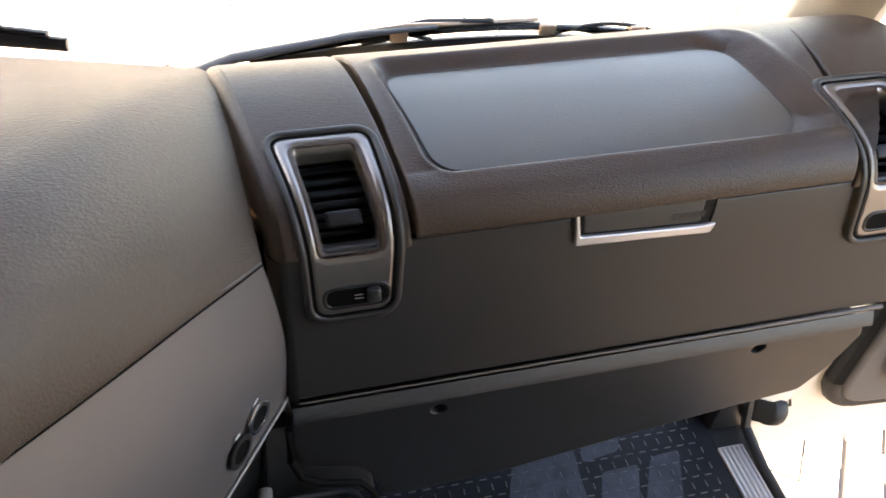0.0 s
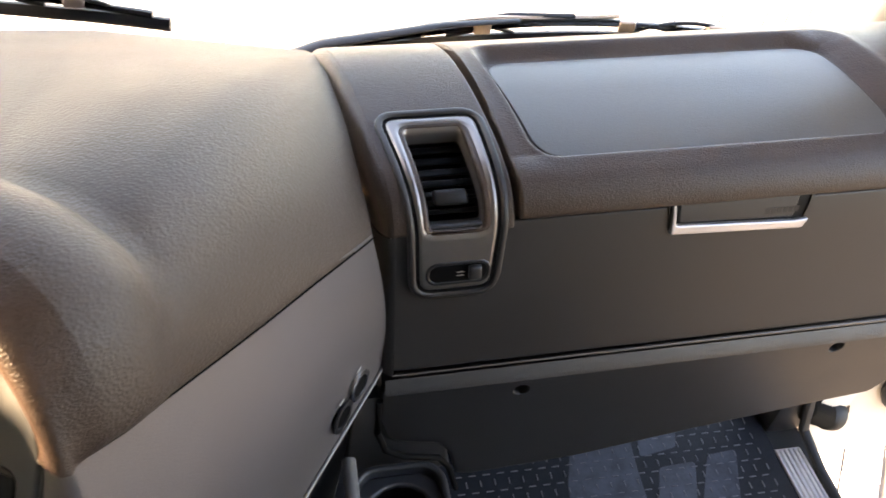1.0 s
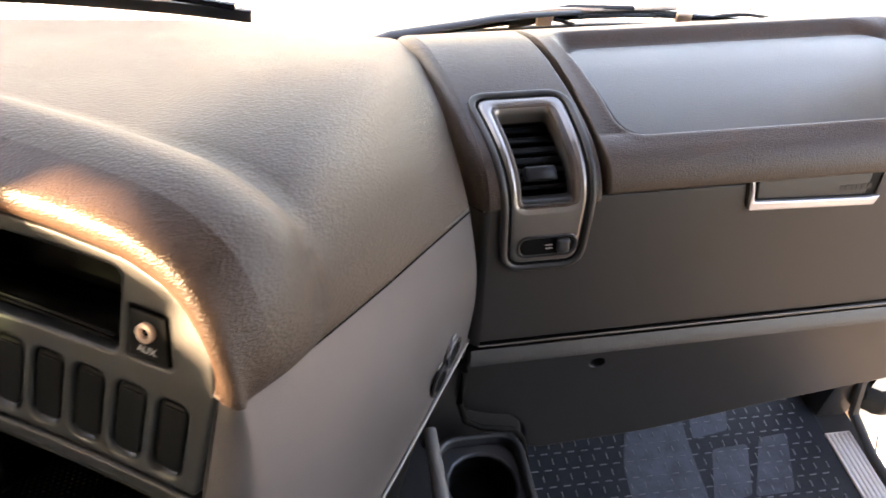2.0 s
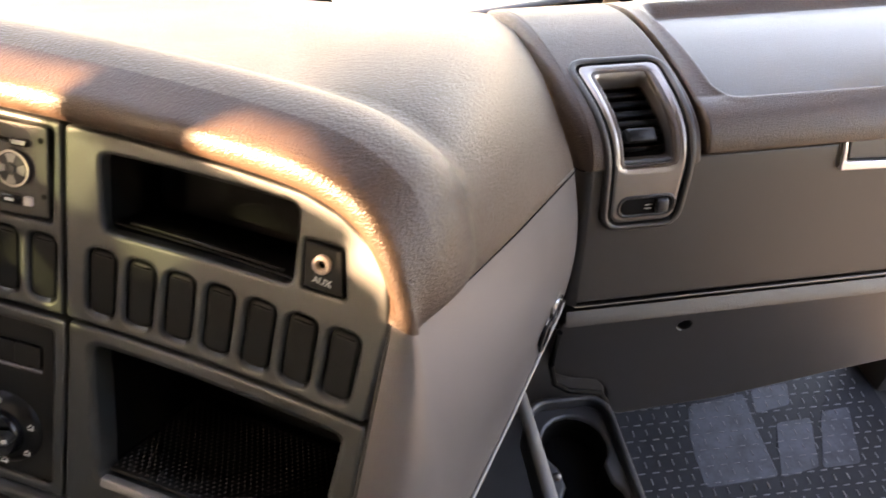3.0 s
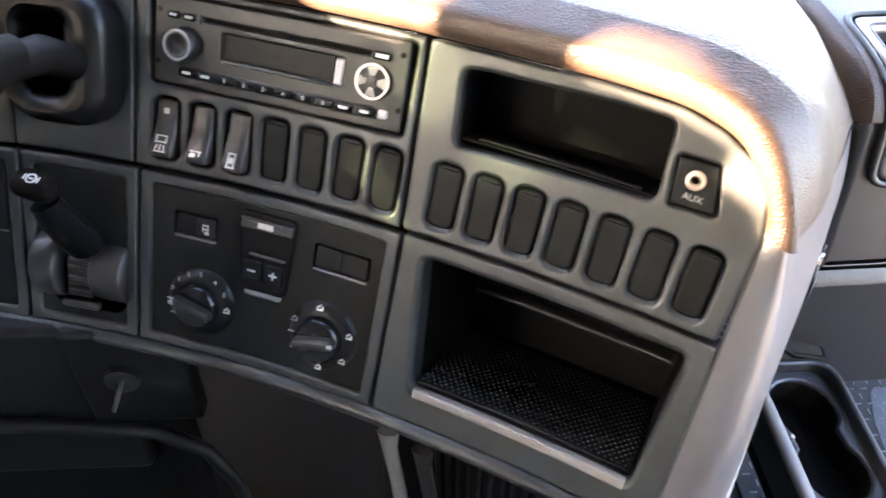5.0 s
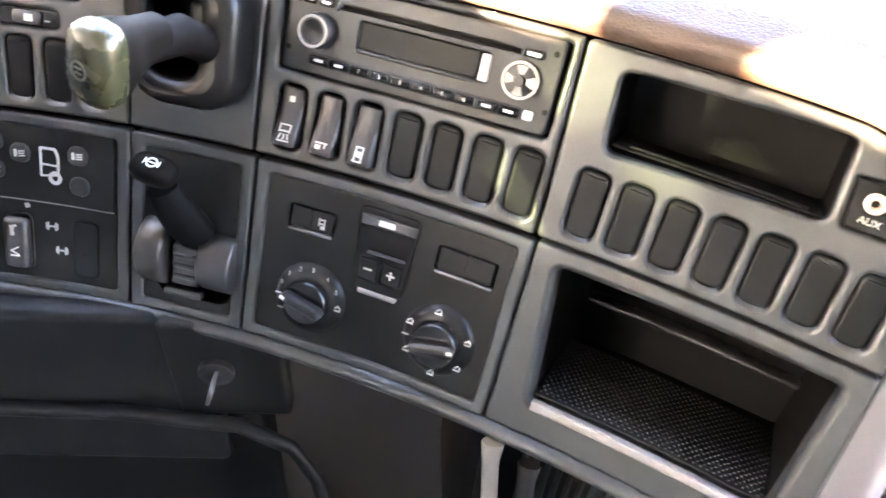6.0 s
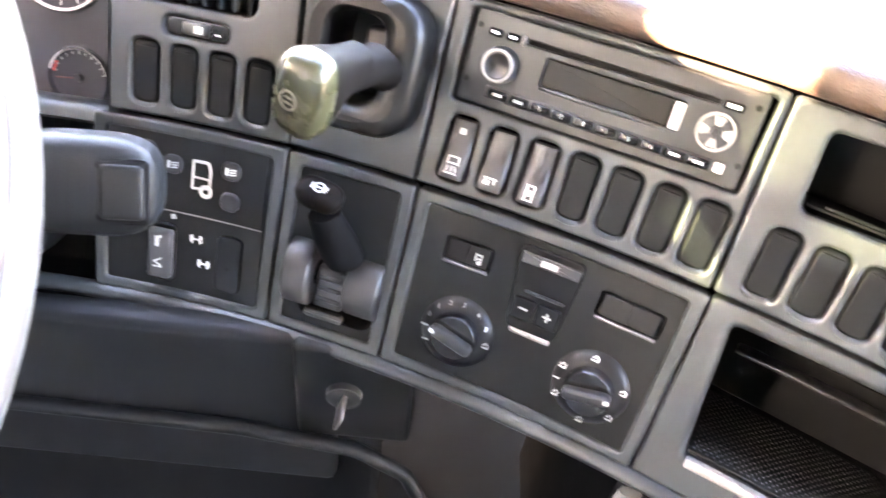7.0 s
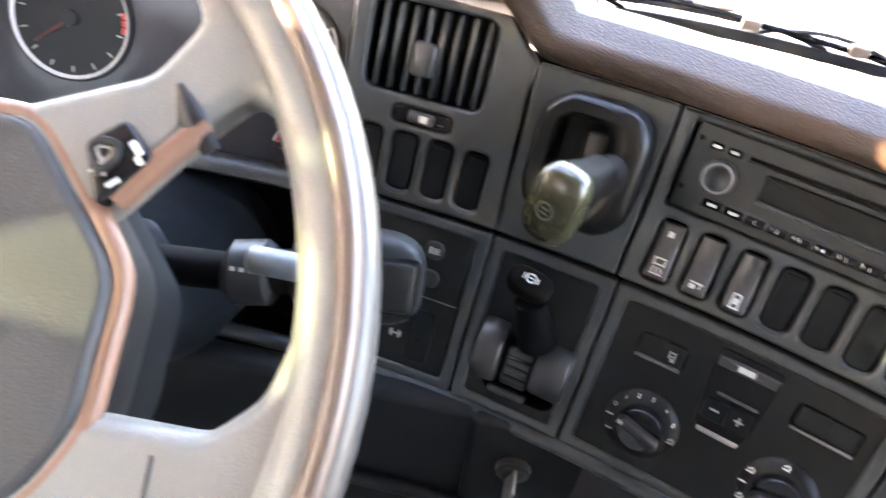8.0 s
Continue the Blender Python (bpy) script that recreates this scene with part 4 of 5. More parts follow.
part("lip", box(-0.006, 0.006, SWITCH_H / 2 - 0.0052, SWITCH_H / 2 - 0.0040, -0.0025, -0.0012, 0.0004, 1), BLANK, first, "moulded finger lip")
ramp = bmesh.new()
ramp_rows = []
for k in range(9):
    x = -0.0078 + 0.0156 * k / 8
    e = 0.0010 * abs(2 * k / 8 - 1) ** 3 * 2.2
    ramp_rows.append([ramp.verts.new((x, -SWITCH_H / 2 + dy + e, dz)) for dy, dz in ((0.0022, -0.0040), (0.0008, -0.0016), (-0.0006, -0.0002), (-0.0018, 0.0003), (-0.0024, -0.0010))])
for a, b in zip(ramp_rows, ramp_rows[1:]):
    bridge(ramp, a, b, closed=False)
part("lower_ramp", ramp, FACIA, first, "pale moulded lower edge", smooth=70)
for u in US_C[4:] + US_D + US_A:
    copy_thing(first, con_pose(u, SWITCH_Y))


def rocker(u, icon, label):
    root = thing("rocker_switch", label, "switch", "rocker switches", m=con_pose(u, SWITCH_Y))
    part("well", dish(rrect(0, 0, SWITCH_W + 0.0004, SWITCH_H + 0.0004, 0.0066), 0.010, top=-0.001), GLOSSBLACK, root)
    # a rocker with its lower half standing proud
    bm = bmesh.new()
    prof = [(0.0205, -0.006), (0.0195, -0.0025), (0.010, -0.0015), (0.0, 0.0015), (-0.010, 0.0060), (-0.0165, 0.0085), (-0.0195, 0.0070), (-0.0205, -0.004)]
    rows_ = []
    for y, z in prof:
        rows_.append([bm.verts.new((sx * 0.0082, y, z - (0.0016 if abs(sx) == 1 else 0.0))) for sx in (-1, -0.82, 0, 0.82, 1)] )
    for a, b in zip(rows_, rows_[1:]):
        bridge(bm, a, b, closed=False)
    for e in (0, -1):
        low = [bm.verts.new((r[e].co.x, r[e].co.y, -0.010)) for r in rows_]
        bridge(bm, [r[e] for r in rows_], low, closed=False)
    part("cap", bm, SATIN_DARK, root, "glossy dark grey rocker", smooth=50)
    tagged(part("symbol", bars(icon, 0, 0.0004), MARK, root, m=pose(0, -0.0125, 0.0076, -22, 0, 0)), "white printed symbol", kind="stuff")
    part("lamp", bars([(0, 0, 0.004, 0.004, 0)], 0, 0.0004), MARK, root, m=pose(0, 0.0125, -0.0012, -6, 0, 0)) if len(icon) > 5 else None
    return root


rocker(US_C[0], [(0, 0.004, 0.008, 0.0009, 0), (0, 0.0085, 0.008, 0.0009, 0), (-0.0038, 0.006, 0.0009, 0.006, 0), (0.0038, 0.006, 0.0009, 0.006, 0), (-0.003, 0, 0.0009, 0.004, -15), (0, 0, 0.0009, 0.004, 0), (0.003, 0, 0.0009, 0.004, 15), (0, -0.003, 0.009, 0.0009, 0)], "glossy rocker switch with a white window symbol")
rocker(US_C[1], [(0, 0.002, 0.009, 0.001, 0), (-0.002, -0.001, 0.004, 0.003, 0), (0.003, 0.0, 0.001, 0.003, 0)], "glossy rocker switch with a small white lamp symbol")
rocker(US_C[2], [(0, 0.006, 0.006, 0.001, 0), (-0.0025, 0.001, 0.001, 0.009, 0), (0.0025, 0.001, 0.001, 0.009, 0), (0, 0.001, 0.003, 0.004, 0), (0, -0.004, 0.007, 0.001, 0)], "glossy rocker switch with a white vehicle symbol")

# storage slot above the blanks
slot_box = thing("storage_slot", "empty storage slot in the console facia, shade painted near-black inside", "storage slot")
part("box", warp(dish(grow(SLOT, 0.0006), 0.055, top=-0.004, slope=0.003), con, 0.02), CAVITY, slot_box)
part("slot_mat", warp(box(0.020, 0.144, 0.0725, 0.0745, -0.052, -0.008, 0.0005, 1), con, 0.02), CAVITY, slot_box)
part("rail", warp(box(0.030, 0.135, 0.0745, 0.0765, -0.012, -0.0095, 0.0005, 1), con, 0.02), BLANK, slot_box)

# auxiliary socket
aux = thing("aux_socket", "small black socket plate with a pale jack and white letters", "socket", m=con_pose(0.1642, 0.0895))
part("plate", block([(0.0150 * a + k, 0.0140 * b) for a, b, k in ((-0.72, -1, 0), (1.02, -0.93, 0), (0.60, 1, 0), (-0.92, 0.94, 0))], -0.008, 0.0010, 0.001), BLANK, aux)
part("jack", lathe([(0.0058, 0), (0.0058, 0.0022), (0.0050, 0.0030), (0.0034, 0.0030), (0.0022, 0.0012), (0.0022, -0.003)], 24, False), BRONZE, aux, "pale metal jack ring", m=pose(-0.001, 0.0030, 0.001))
part("jack_hole", lathe([(0.0023, 0), (0.0, 0.0003)], 12, False), CAVITY, aux, m=pose(-0.001, 0.0030, 0.0013))
part("letters", lettering("AUX", 0.0058), MARK, aux, "white letters", smooth=0, m=pose(0.0005, -0.0075, 0.0013))

# ---- radio ----
RW, RH = 0.186, 0.060
radio = thing("car_radio", "dark grey slot-in radio with knob, display and button row", "radio", m=con_pose(-0.1110, 0.0950, 0.001))
part("faceplate", plate(rrect(0, 0, RW, RH, 0.003), [rrect(0.004, 0.0025, 0.090, 0.0185, 0.002), rrect(0.005, 0.0175, 0.122, 0.0030, 0.001)], depth=0.012, chamfer=0.0012, hole_depth=0.004, hole_chamfer=0.0008, top=0.0012), RADIOFACE, radio, "dark grey faceplate")
part("display", block(rrect(0.000, 0.0025, 0.082, 0.0175, 0.001), -0.004, -0.0015, 0.0005), DISPLAY, radio, "dark display glass")
part("display_end", block(rrect(0.0455, 0.0020, 0.0065, 0.0170, 0.001), -0.004, 0.0012, 0.0012), STRIP, radio, "pale display edge")
part("display_sill", box(-0.041, 0.042, -0.0088, -0.0062, -0.002, 0.0022, 0.0008, 1), FACIA, radio)
part("disc_slot", box(-0.058, 0.066, 0.0160, 0.0190, -0.006, -0.003), CAVITY, radio, "black disc slot")
knob = part("volume_knob", lathe([(0.0118, 0), (0.0118, 0.004), (0.0112, 0.0095), (0.0098, 0.0108), (0.0076, 0.0108), (0.0066, 0.0095), (0.0, 0.0090)], 36, False), BLACK, radio, "black volume knob", m=pose(-0.0685, -0.001, 0.001))
part("ring", lathe([(0.0106, 0.0096), (0.0103, 0.0112), (0.0090, 0.0112), (0.0085, 0.0100)], 36, False), RAIL, knob, "satin metal knob ring")
pad_ = part("control_pad", lathe([(0.0118, 0), (0.0116, 0.0025), (0.0108, 0.0030), (0.0, 0.0030)], 36, False), BLACK, radio, "black direction pad", m=pose(0.0700, 0.0005, 0.001))
part("rim", ring_flat(0.0102, 0.0118, 0.0024, 0.0034, 36), SATIN, pad_, "satin metal rim")
for k in range(4):
    key = lathe([(0.0040, 0.0030), (0.0042, 0.0040), (0.0094, 0.0040), (0.0096, 0.0030)], 48, False)
    bmesh.ops.delete(key, geom=[f for f in key.faces if abs(math.atan2(f.calc_center_median().y, f.calc_center_median().x)) > radians(26)], context="FACES")
    part("key", key, RAIL, pad_, "satin grey key", m=Matrix.Rotation(radians(90 * k), 4, "Z"))
part("centre_key", lathe([(0.0030, 0.003), (0.0028, 0.0042), (0, 0.0044)], 20, False), BLACK, pad_)
part("button_bed", box(-0.0745, 0.0745, -0.0240, -0.0155, 0.0, 0.0018, 0.001), BLACK, radio)
for k in range(10):
    x = -0.0650 + k * 0.0147
    b = part("button", box(x - 0.0066, x + 0.0066, -0.0226, -0.0170, 0.001, 0.0040, 0.0008, 1), GLOSSBLACK, radio)
    if 2 <= k <= 7:
        part("digit", lettering(str(k - 1), 0.0040), MARK, b, smooth=0, m=pose(x, -0.0198, 0.0042))
    else:
        part("print", bars([(x, -0.0198, 0.0062, 0.0018, 0)], 0.0040, 0.0043), MARK, b)
part("button_end", box(0.0765, 0.0825, -0.0225, -0.0165, 0.0, 0.0035, 0.001), STRIP, radio, "pale end piece")
for x, w in ((-0.0775, 0.009), (-0.0655, 0.009)):
    b = part("button", box(x - w / 2, x + w / 2, 0.0150, 0.0200, 0.001, 0.0036, 0.0008, 1), GLOSSBLACK, radio)
    part("print", bars([(x, 0.0175, w * 0.6, 0.0018, 0)], 0.0036, 0.0039), MARK, b)
part("slot_end", box(-0.0592, -0.0568, 0.0140, 0.0208, 0.0, 0.003, 0.0006, 1), FACIA, radio)
b = part("button", box(0.0685, 0.0805, 0.0150, 0.0202, 0.001, 0.0036, 0.0008, 1), GLOSSBLACK, radio)
part("print", bars([(0.0745, 0.0176, 0.0088, 0.0026, 0)], 0.0036, 0.0039), MARK, b)
for x, y in ((0.0880, 0.0205), (0.0895, -0.0150), (-0.0890, 0.0195), (-0.0890, -0.0155)):
    part("screw_hole", lathe([(0.0019, 0), (0.0, 0.0002)], 12, False), CAVITY, radio, m=pose(x, y, 0.0013))

# ---- heater panel ----
heater = thing("heater_panel", "charcoal heater control panel with two rotary dials", "heater panel")
part("inset", warp(plate(rrect(-0.1088, -0.0700, 0.1862, 0.1220, 0.003), [rrect(-0.1655, -0.0360, 0.0350, 0.0175, 0.002), rrect(-0.0470, -0.0345, 0.0440, 0.0180, 0.002)], depth=0.006, chamfer=0.0008, hole_depth=0.005, top=-0.0022), con, 0.02), INSET, heater, "charcoal inset")


def dial(u, h, marks, angle, label):
    m = con_pose(u, h, -0.0022)
    root = part("dial", lathe([(0.0275, 0), (0.0268, 0.0022), (0.0215, 0.0058), (0.0190, 0.0068), (0.0, 0.0068)], 48, False), DIALSKIRT, heater, label, m=m)
    part("grip", lathe([(0.0178, 0.0066), (0.0172, 0.0120), (0.0158, 0.0138), (0.0, 0.0138)], 40, False), GLOSSBLACK, root)
    g = part("pointer_bar", block(rrect(0, 0, 0.0330, 0.0085, 0.0040), 0.012, 0.0215, 0.0025), BLACK, root, m=pose(0, 0, 0, 0, 0, angle))
    part("pointer_mark", bars([(-0.0145, 0, 0.0040, 0.0026, 0)], 0.0192, 0.0199), MARK, root, m=pose(0, 0, 0.0018, 0, 0, angle))
    for a, kind in marks:
        x, y = 0.0238 * math.cos(radians(a)), 0.0238 * math.sin(radians(a))
        if isinstance(kind, str):
            part("figure", lettering(kind, 0.0048), MARK, root, smooth=0, m=pose(x, y, 0.0056))
        else:
            part("symbol", bars(kind, 0, 0.0004), MARK, root, smooth=0, m=pose(x, y, 0.0056))
    return root


BAR = [(0, 0, 0.0050, 0.0011, 0)]
FIG = [(-0.001, 0.001, 0.0036, 0.0011, 40), (0.0014, -0.0005, 0.0011, 0.0036, 0), (-0.001, -0.0018, 0.0042, 0.0010, 0)]
dial(-0.1575, -0.0955, [(160, "0"), (136, "1"), (113, "2"), (88, "3"), (58, "4"), (30, "5"), (0, FIG), (182, BAR), (210, BAR)], -15, "blower dial with white figures")
dial(-0.0530, -0.0945, [(157, FIG), (97, FIG), (20, FIG), (-34, FIG), (-86, FIG), (184, BAR), (212, FIG)], 194, "air direction dial with white symbols")
# small push buttons
for u, h, icon in ((-0.1735, -0.0360, 0), (-0.1575, -0.0360, 1), (-0.0570, -0.0345, 0), (-0.0370, -0.0345, 0)):
    w = 0.0164 if u < -0.1 else 0.0204
    b = part("push_button", block(rrect(0, 0, w, 0.0163, 0.0024), -0.004, 0.0008, 0.0008), INSET, heater, m=con_pose(u, h, -0.0022))
    if icon:
        part("symbol", bars([(0, 0.002, 0.005, 0.0010, 0), (-0.002, 0, 0.0010, 0.006, 0), (0.002, 0, 0.0010, 0.006, 0), (0, -0.001, 0.004, 0.0010, 0), (0.001, -0.0038, 0.0032, 0.0026, 0)], 0.0005, 0.0009), MARK, b)
for u0, u1, h in ((-0.183, -0.1485, -0.0458), (-0.0685, -0.0255, -0.0447)):
    part("button_lip", warp(box(u0, u1, h - 0.0011, h + 0.0011, -0.004, -0.0008, 0.0008, 1), con, 0), SIDE, heater, "paler lip below the keys")
timer = thing("timer_unit", "small black display unit with minus and plus keys", "heater timer", m=con_pose(-0.1070, -0.0425, -0.0022))
part("body", block(rquad([(-0.0185, -0.0330), (0.0190, -0.0330), (0.0232, 0.0290), (-0.0238, 0.0290)], 0.006), -0.003, 0.0022, 0.0012), TIMERBLACK, timer, "gloss black body")
part("screen", block(rquad([(-0.0205, 0.0160), (0.0205, 0.0160), (0.0212, 0.0240), (-0.0212, 0.0240)], 0.001), 0.001, 0.0032, 0.0006), SATIN_DARK, timer, "grey strip with print")
part("print", bars([(-0.001, 0.0198, 0.0120, 0.0042, 0)], 0.0032, 0.0035), MARK, timer)
part("shelf", box(-0.012, 0.017, -0.0040, -0.0022, 0.002, 0.0045, 0.0006, 1), SATIN_DARK, timer)
for x, sign in ((-0.0088, "-"), (0.0088, "+")):
    b = part("key", block(rrect(x, -0.0165, 0.0160, 0.0165, 0.002), 0.001, 0.0042, 0.001), BLANK, timer)
    items = [(x, -0.0160, 0.0062, 0.0013, 0)] + ([(x, -0.0160, 0.0013, 0.0062, 0)] if sign == "+" else [])
    part("sign", bars(items, 0.0042, 0.0045), MARK, b)
part("grip", block(rrect(0.0005, -0.0345, 0.0300, 0.0045, 0.002), -0.002, 0.0028, 0.0015), RAIL, timer, "grey finger grip")

# ---- light panel ----
lights_p = thing("light_panel", "charcoal lighting panel with round keys and a white lorry symbol", "switch panel")
part("inset", warp(plate(rrect(-0.3858, -0.0700, 0.1280, 0.1220, 0.003), depth=0.006, chamfer=0.0008, top=-0.0022), con, 0.02), INSET, lights_p)
part("upper_plate", warp(plate(rrect(-0.3858, -0.0372, 0.1240, 0.0590, 0.002), depth=0.003, chamfer=0.0006, top=-0.0008), con, 0.02), INSET, lights_p)
part("divider", warp(box(-0.4470, -0.3245, -0.0676, -0.0668, -0.003, -0.0012), con, 0.02), RAIL, lights_p, "fine pale line")
for u, h, icon in ((-0.3520, -0.0265, 1), (-0.3510, -0.0500, 0), (-0.3975, -0.0300, 1), (-0.4180, -0.0225, 0), (-0.4185, -0.0445, 1)):
    b = part("round_key", block(rrect(0, 0, 0.0150, 0.0145, 0.0060), -0.002, 0.0026, 0.0015), BLACK, lights_p, m=con_pose(u, h, -0.0008))
    if icon:
        part("symbol", bars([(-0.0025, 0, 0.0022, 0.0055, 0), (0.0022, 0.0018, 0.0050, 0.0009, 8), (0.0022, 0, 0.0050, 0.0009, 8), (0.0022, -0.0018, 0.0050, 0.0009, 8)], 0.0026, 0.0029), MARK, b)
lorry = part("lorry_symbol", plate(rquad([(-0.0076, -0.0110), (0.0074, -0.0090), (0.0080, 0.0050), (0.0058, 0.0122), (-0.0076, 0.0122)], 0.0020), [rquad([(-0.0058, -0.0003), (0.0058, -0.0008), (0.0060, 0.0046), (0.0042, 0.0102), (-0.0058, 0.0102)], 0.0012), rquad([(-0.0060, -0.0094), (0.0058, -0.0076), (0.0058, -0.0022), (-0.0060, -0.0016)], 0.0008)], depth=0.0004, chamfer=0.00005, top=0.0004), MARK, lights_p, "white lorry cab outline", m=con_pose(-0.3750, -0.0355, -0.0006))
part("wheel_ring", ring_flat(0.0024, 0.0052, 0.0004, 0.0008), MARK, lorry, m=pose(0.0042, -0.0108, 0))
wellr = rrect(-0.4030, -0.1010, 0.0230, 0.0480, 0.006)
part("rocker_well", warp(block(wellr, -0.003, -0.0008, 0.0008), con, 0), GLOSSBLACK, lights_p)
dr = part("diff_rocker", box(-0.0095, 0.0095, -0.0200, 0.0200, -0.001, 0.0085, 0.0035), SATIN_DARK, lights_p, "glossy dark rocker", m=con_pose(-0.4030, -0.1010, -0.001))
part("symbol", bars([(-0.001, 0.0110, 0.0030, 0.0080, 0), (0.0, 0.0145, 0.0055, 0.0018, 20), (0, -0.0040, 0.0070, 0.0010, 30), (0, -0.0070, 0.0070, 0.0010, -30), (0, -0.0095, 0.0070, 0.0010, 0)], 0.0085, 0.0089), MARK, dr)
for u, h in ((-0.3765, -0.0860), (-0.3690, -0.1050)):
    part("axle_symbol", bars([(-0.0030, 0, 0.0012, 0.0065, 0), (0.0030, 0, 0.0012, 0.0065, 0), (0, 0, 0.0060, 0.0012, 0), (-0.0044, 0, 0.0009, 0.0048, 0), (0.0044, 0, 0.0009, 0.0048, 0)], 0, 0.0004), MARK, lights_p, m=con_pose(u, h, -0.0020))
part("dot_symbol", bars([(0, 0, 0.0036, 0.0036, 20)], 0, 0.0004), MARK, lights_p, m=con_pose(-0.3960, -0.0715, -0.0020))
part("blank_cover", block(rrect(0, 0, 0.0205, 0.0460, 0.005), -0.003, 0.0018, 0.001), BLANK, lights_p, m=con_pose(-0.3480, -0.1010, -0.0022))
part("cover_hole", lathe([(0.0016, 0), (0.0, 0.0002)], 10, False), CAVITY, lights_p, m=con_pose(-0.3480, -0.1040, -0.0002))

# ---- parking brake unit ----
brake = thing("parking_brake", "black parking brake lever between two ribbed drums", "brake lever")
part("inset", warp(plate(rrect(-0.2615, -0.0700, 0.0770, 0.1220, 0.003), [rrect(-0.2560, -0.0970, 0.0640, 0.0520, 0.012)], depth=0.006, chamfer=0.0008, top=-0.0022), con, 0.02), INSET, brake, "charcoal inset")
part("recess", warp(dish(rrect(-0.2560, -0.0970, 0.0645, 0.0525, 0.012), 0.022, top=-0.003), con, 0), INSET, brake)
for u, w, r in ((-0.2870, 0.0104, 0.0275), (-0.2345, 0.0132, 0.0242)):
    part("drum", lathe([(0.010, -w), (r - 0.0022, -w), (r - 0.0003, -w + 0.0022), (r, 0), (r - 0.0003, w - 0.0022), (r - 0.0022, w), (0.010, w)], 44, False), DRUM, brake, "grey half drum", m=con_pose(u, -0.0890, -0.009) @ Matrix.Rotation(radians(90), 4, "Y"))
arm = [con(-0.2535, -0.0665, 0.004), con(-0.2555, -0.0550, 0.016), con(-0.2590, -0.0410, 0.028), con(-0.2635, -0.0260, 0.037)]
part("arm", tube(arm, [0.0150, 0.0152, 0.0138, 0.0112], 16, flat=0.8, up=(0, -1, 0.4)), CAVITY, brake, "black lever arm", smooth=60)
kb_ = part("lever_knob", pebble(0.0168, 0.0112, 0.0085, 0.7, 0.75), COLLAR, brake, "black rounded lever knob", smooth=70, m=con_pose(-0.2680, -0.0130, 0.0400, -8) @ Matrix.Rotation(radians(-52), 4, "X"))
part("symbol", ring_flat(0.0030, 0.0040, 0.0083, 0.0086), MARK, kb_)
part("symbol_bar", bars([(-0.0052, 0, 0.0008, 0.0048, 0), (0.0052, 0, 0.0008, 0.0048, 0), (0, 0, 0.0042, 0.0008, 0)], 0.0080, 0.0086), MARK, kb_)
part("foot_lip", warp(block(rrect(-0.2640, -0.1195, 0.0330, 0.0070, 0.0034), -0.004, 0.0012, 0.0015), con, 0), DRUM, brake, "grey lip below the drums")
part("centre_block", warp(box(-0.2735, -0.2495, -0.1120, -0.0790, -0.012, 0.0040, 0.003), con, 0), DRUM, brake, "grey block between the drums")
for k in range(3):
    part("slot_bar", warp(box(-0.2715, -0.2515, -0.1060 + 0.0085 * k, -0.1020 + 0.0085 * k, 0.002, 0.0052, 0.0010, 1), con, 0), KICK, brake)

# ---- hand brake lever in its oval pod ----
lever = thing("brake_hand_lever", "black hand lever with a glossy cap out of an oval pod", "lever")
part("pod", warp(plate(grow(POD, 0.006), [PODHOLE], depth=0.030, chamfer=0.011, hole_depth=0.046, hole_chamfer=0.010, top=0.032), con, 0.02), PODBLACK, lever, "rounded dark pod rim")
part("pod_floor", warp(dish(grow(POD, -0.006), 0.030, top=-0.001), con, 0.02), BLACK, lever)
part("gate", warp(box(-0.2690, -0.2500, 0.060, 0.098, -0.020, 0.002, 0.004), con, 0), SATIN_DARK, lever, "grey sliding gate")
K0, K1, K2 = con(-0.2540, 0.0600, -0.012), Vector((-0.620, 0.350, 0.691)), Vector((-0.650, 0.301, 0.702))
part("arm", tube([K0, K0.lerp(K1, 0.5) + Vector((0.004, 0, 0.002)), K1, K1.lerp(K2, 0.6)], [0.0115, 0.0122, 0.0122, 0.0112], 16), COLLAR, lever, "black lever arm")
cap_z = (K2 - K1).normalized()
cap_x = Vector((0.10, 0.0, 1.0)).cross(cap_z).normalized()
capm = Matrix.Translation(K2)
for i, c in enumerate((cap_x, cap_z.cross(cap_x), cap_z)):
    capm[0][i], capm[1][i], capm[2][i] = c
cap = part("cap", warp(pebble(0.0165, 0.0245, 0.0135, 0.62, 0.72), lambda x, y, z: Vector((x, y - 0.003 - 6.0 * z * abs(z), z)), 0), KNOBGLOSS, lever, "glossy dark cap, olive tint painted in for reflected sunlight", smooth=70, m=capm)
collar = bmesh.new()
hoops = []
for z, hx, hy, cy in ((-0.002, 0.0155, 0.0225, -0.003), (-0.010, 0.0158, 0.0222, -0.002), (-0.018, 0.0138, 0.0178, 0.001), (-0.026, 0.0120, 0.0140, 0.003), (-0.042, 0.0112, 0.0122, 0.004)):
    hoops.append([collar.verts.new((hx * math.copysign(abs(math.cos(a)) ** 0.7, math.cos(a)), cy + hy * math.copysign(abs(math.sin(a)) ** 0.7, math.sin(a)), z)) for a in [2 * math.pi * k / 28 for k in range(28)]])
for a, b in zip(hoops, hoops[1:]):
    bridge(collar, a, b)
part("collar", collar, COLLAR, cap, "dark tapered collar behind the cap", smooth=70)
part("symbol", ring_flat(0.0046, 0.0058, 0, 0.0004), SATIN, cap, m=pose(0, -0.0035, 0.0133))
part("symbol_bar", bars([(0, 0.0015, 0.005, 0.0010, 0), (0, -0.0015, 0.005, 0.0010, 0)], 0, 0.0004), SATIN, cap, m=pose(0, -0.0035, 0.0133))
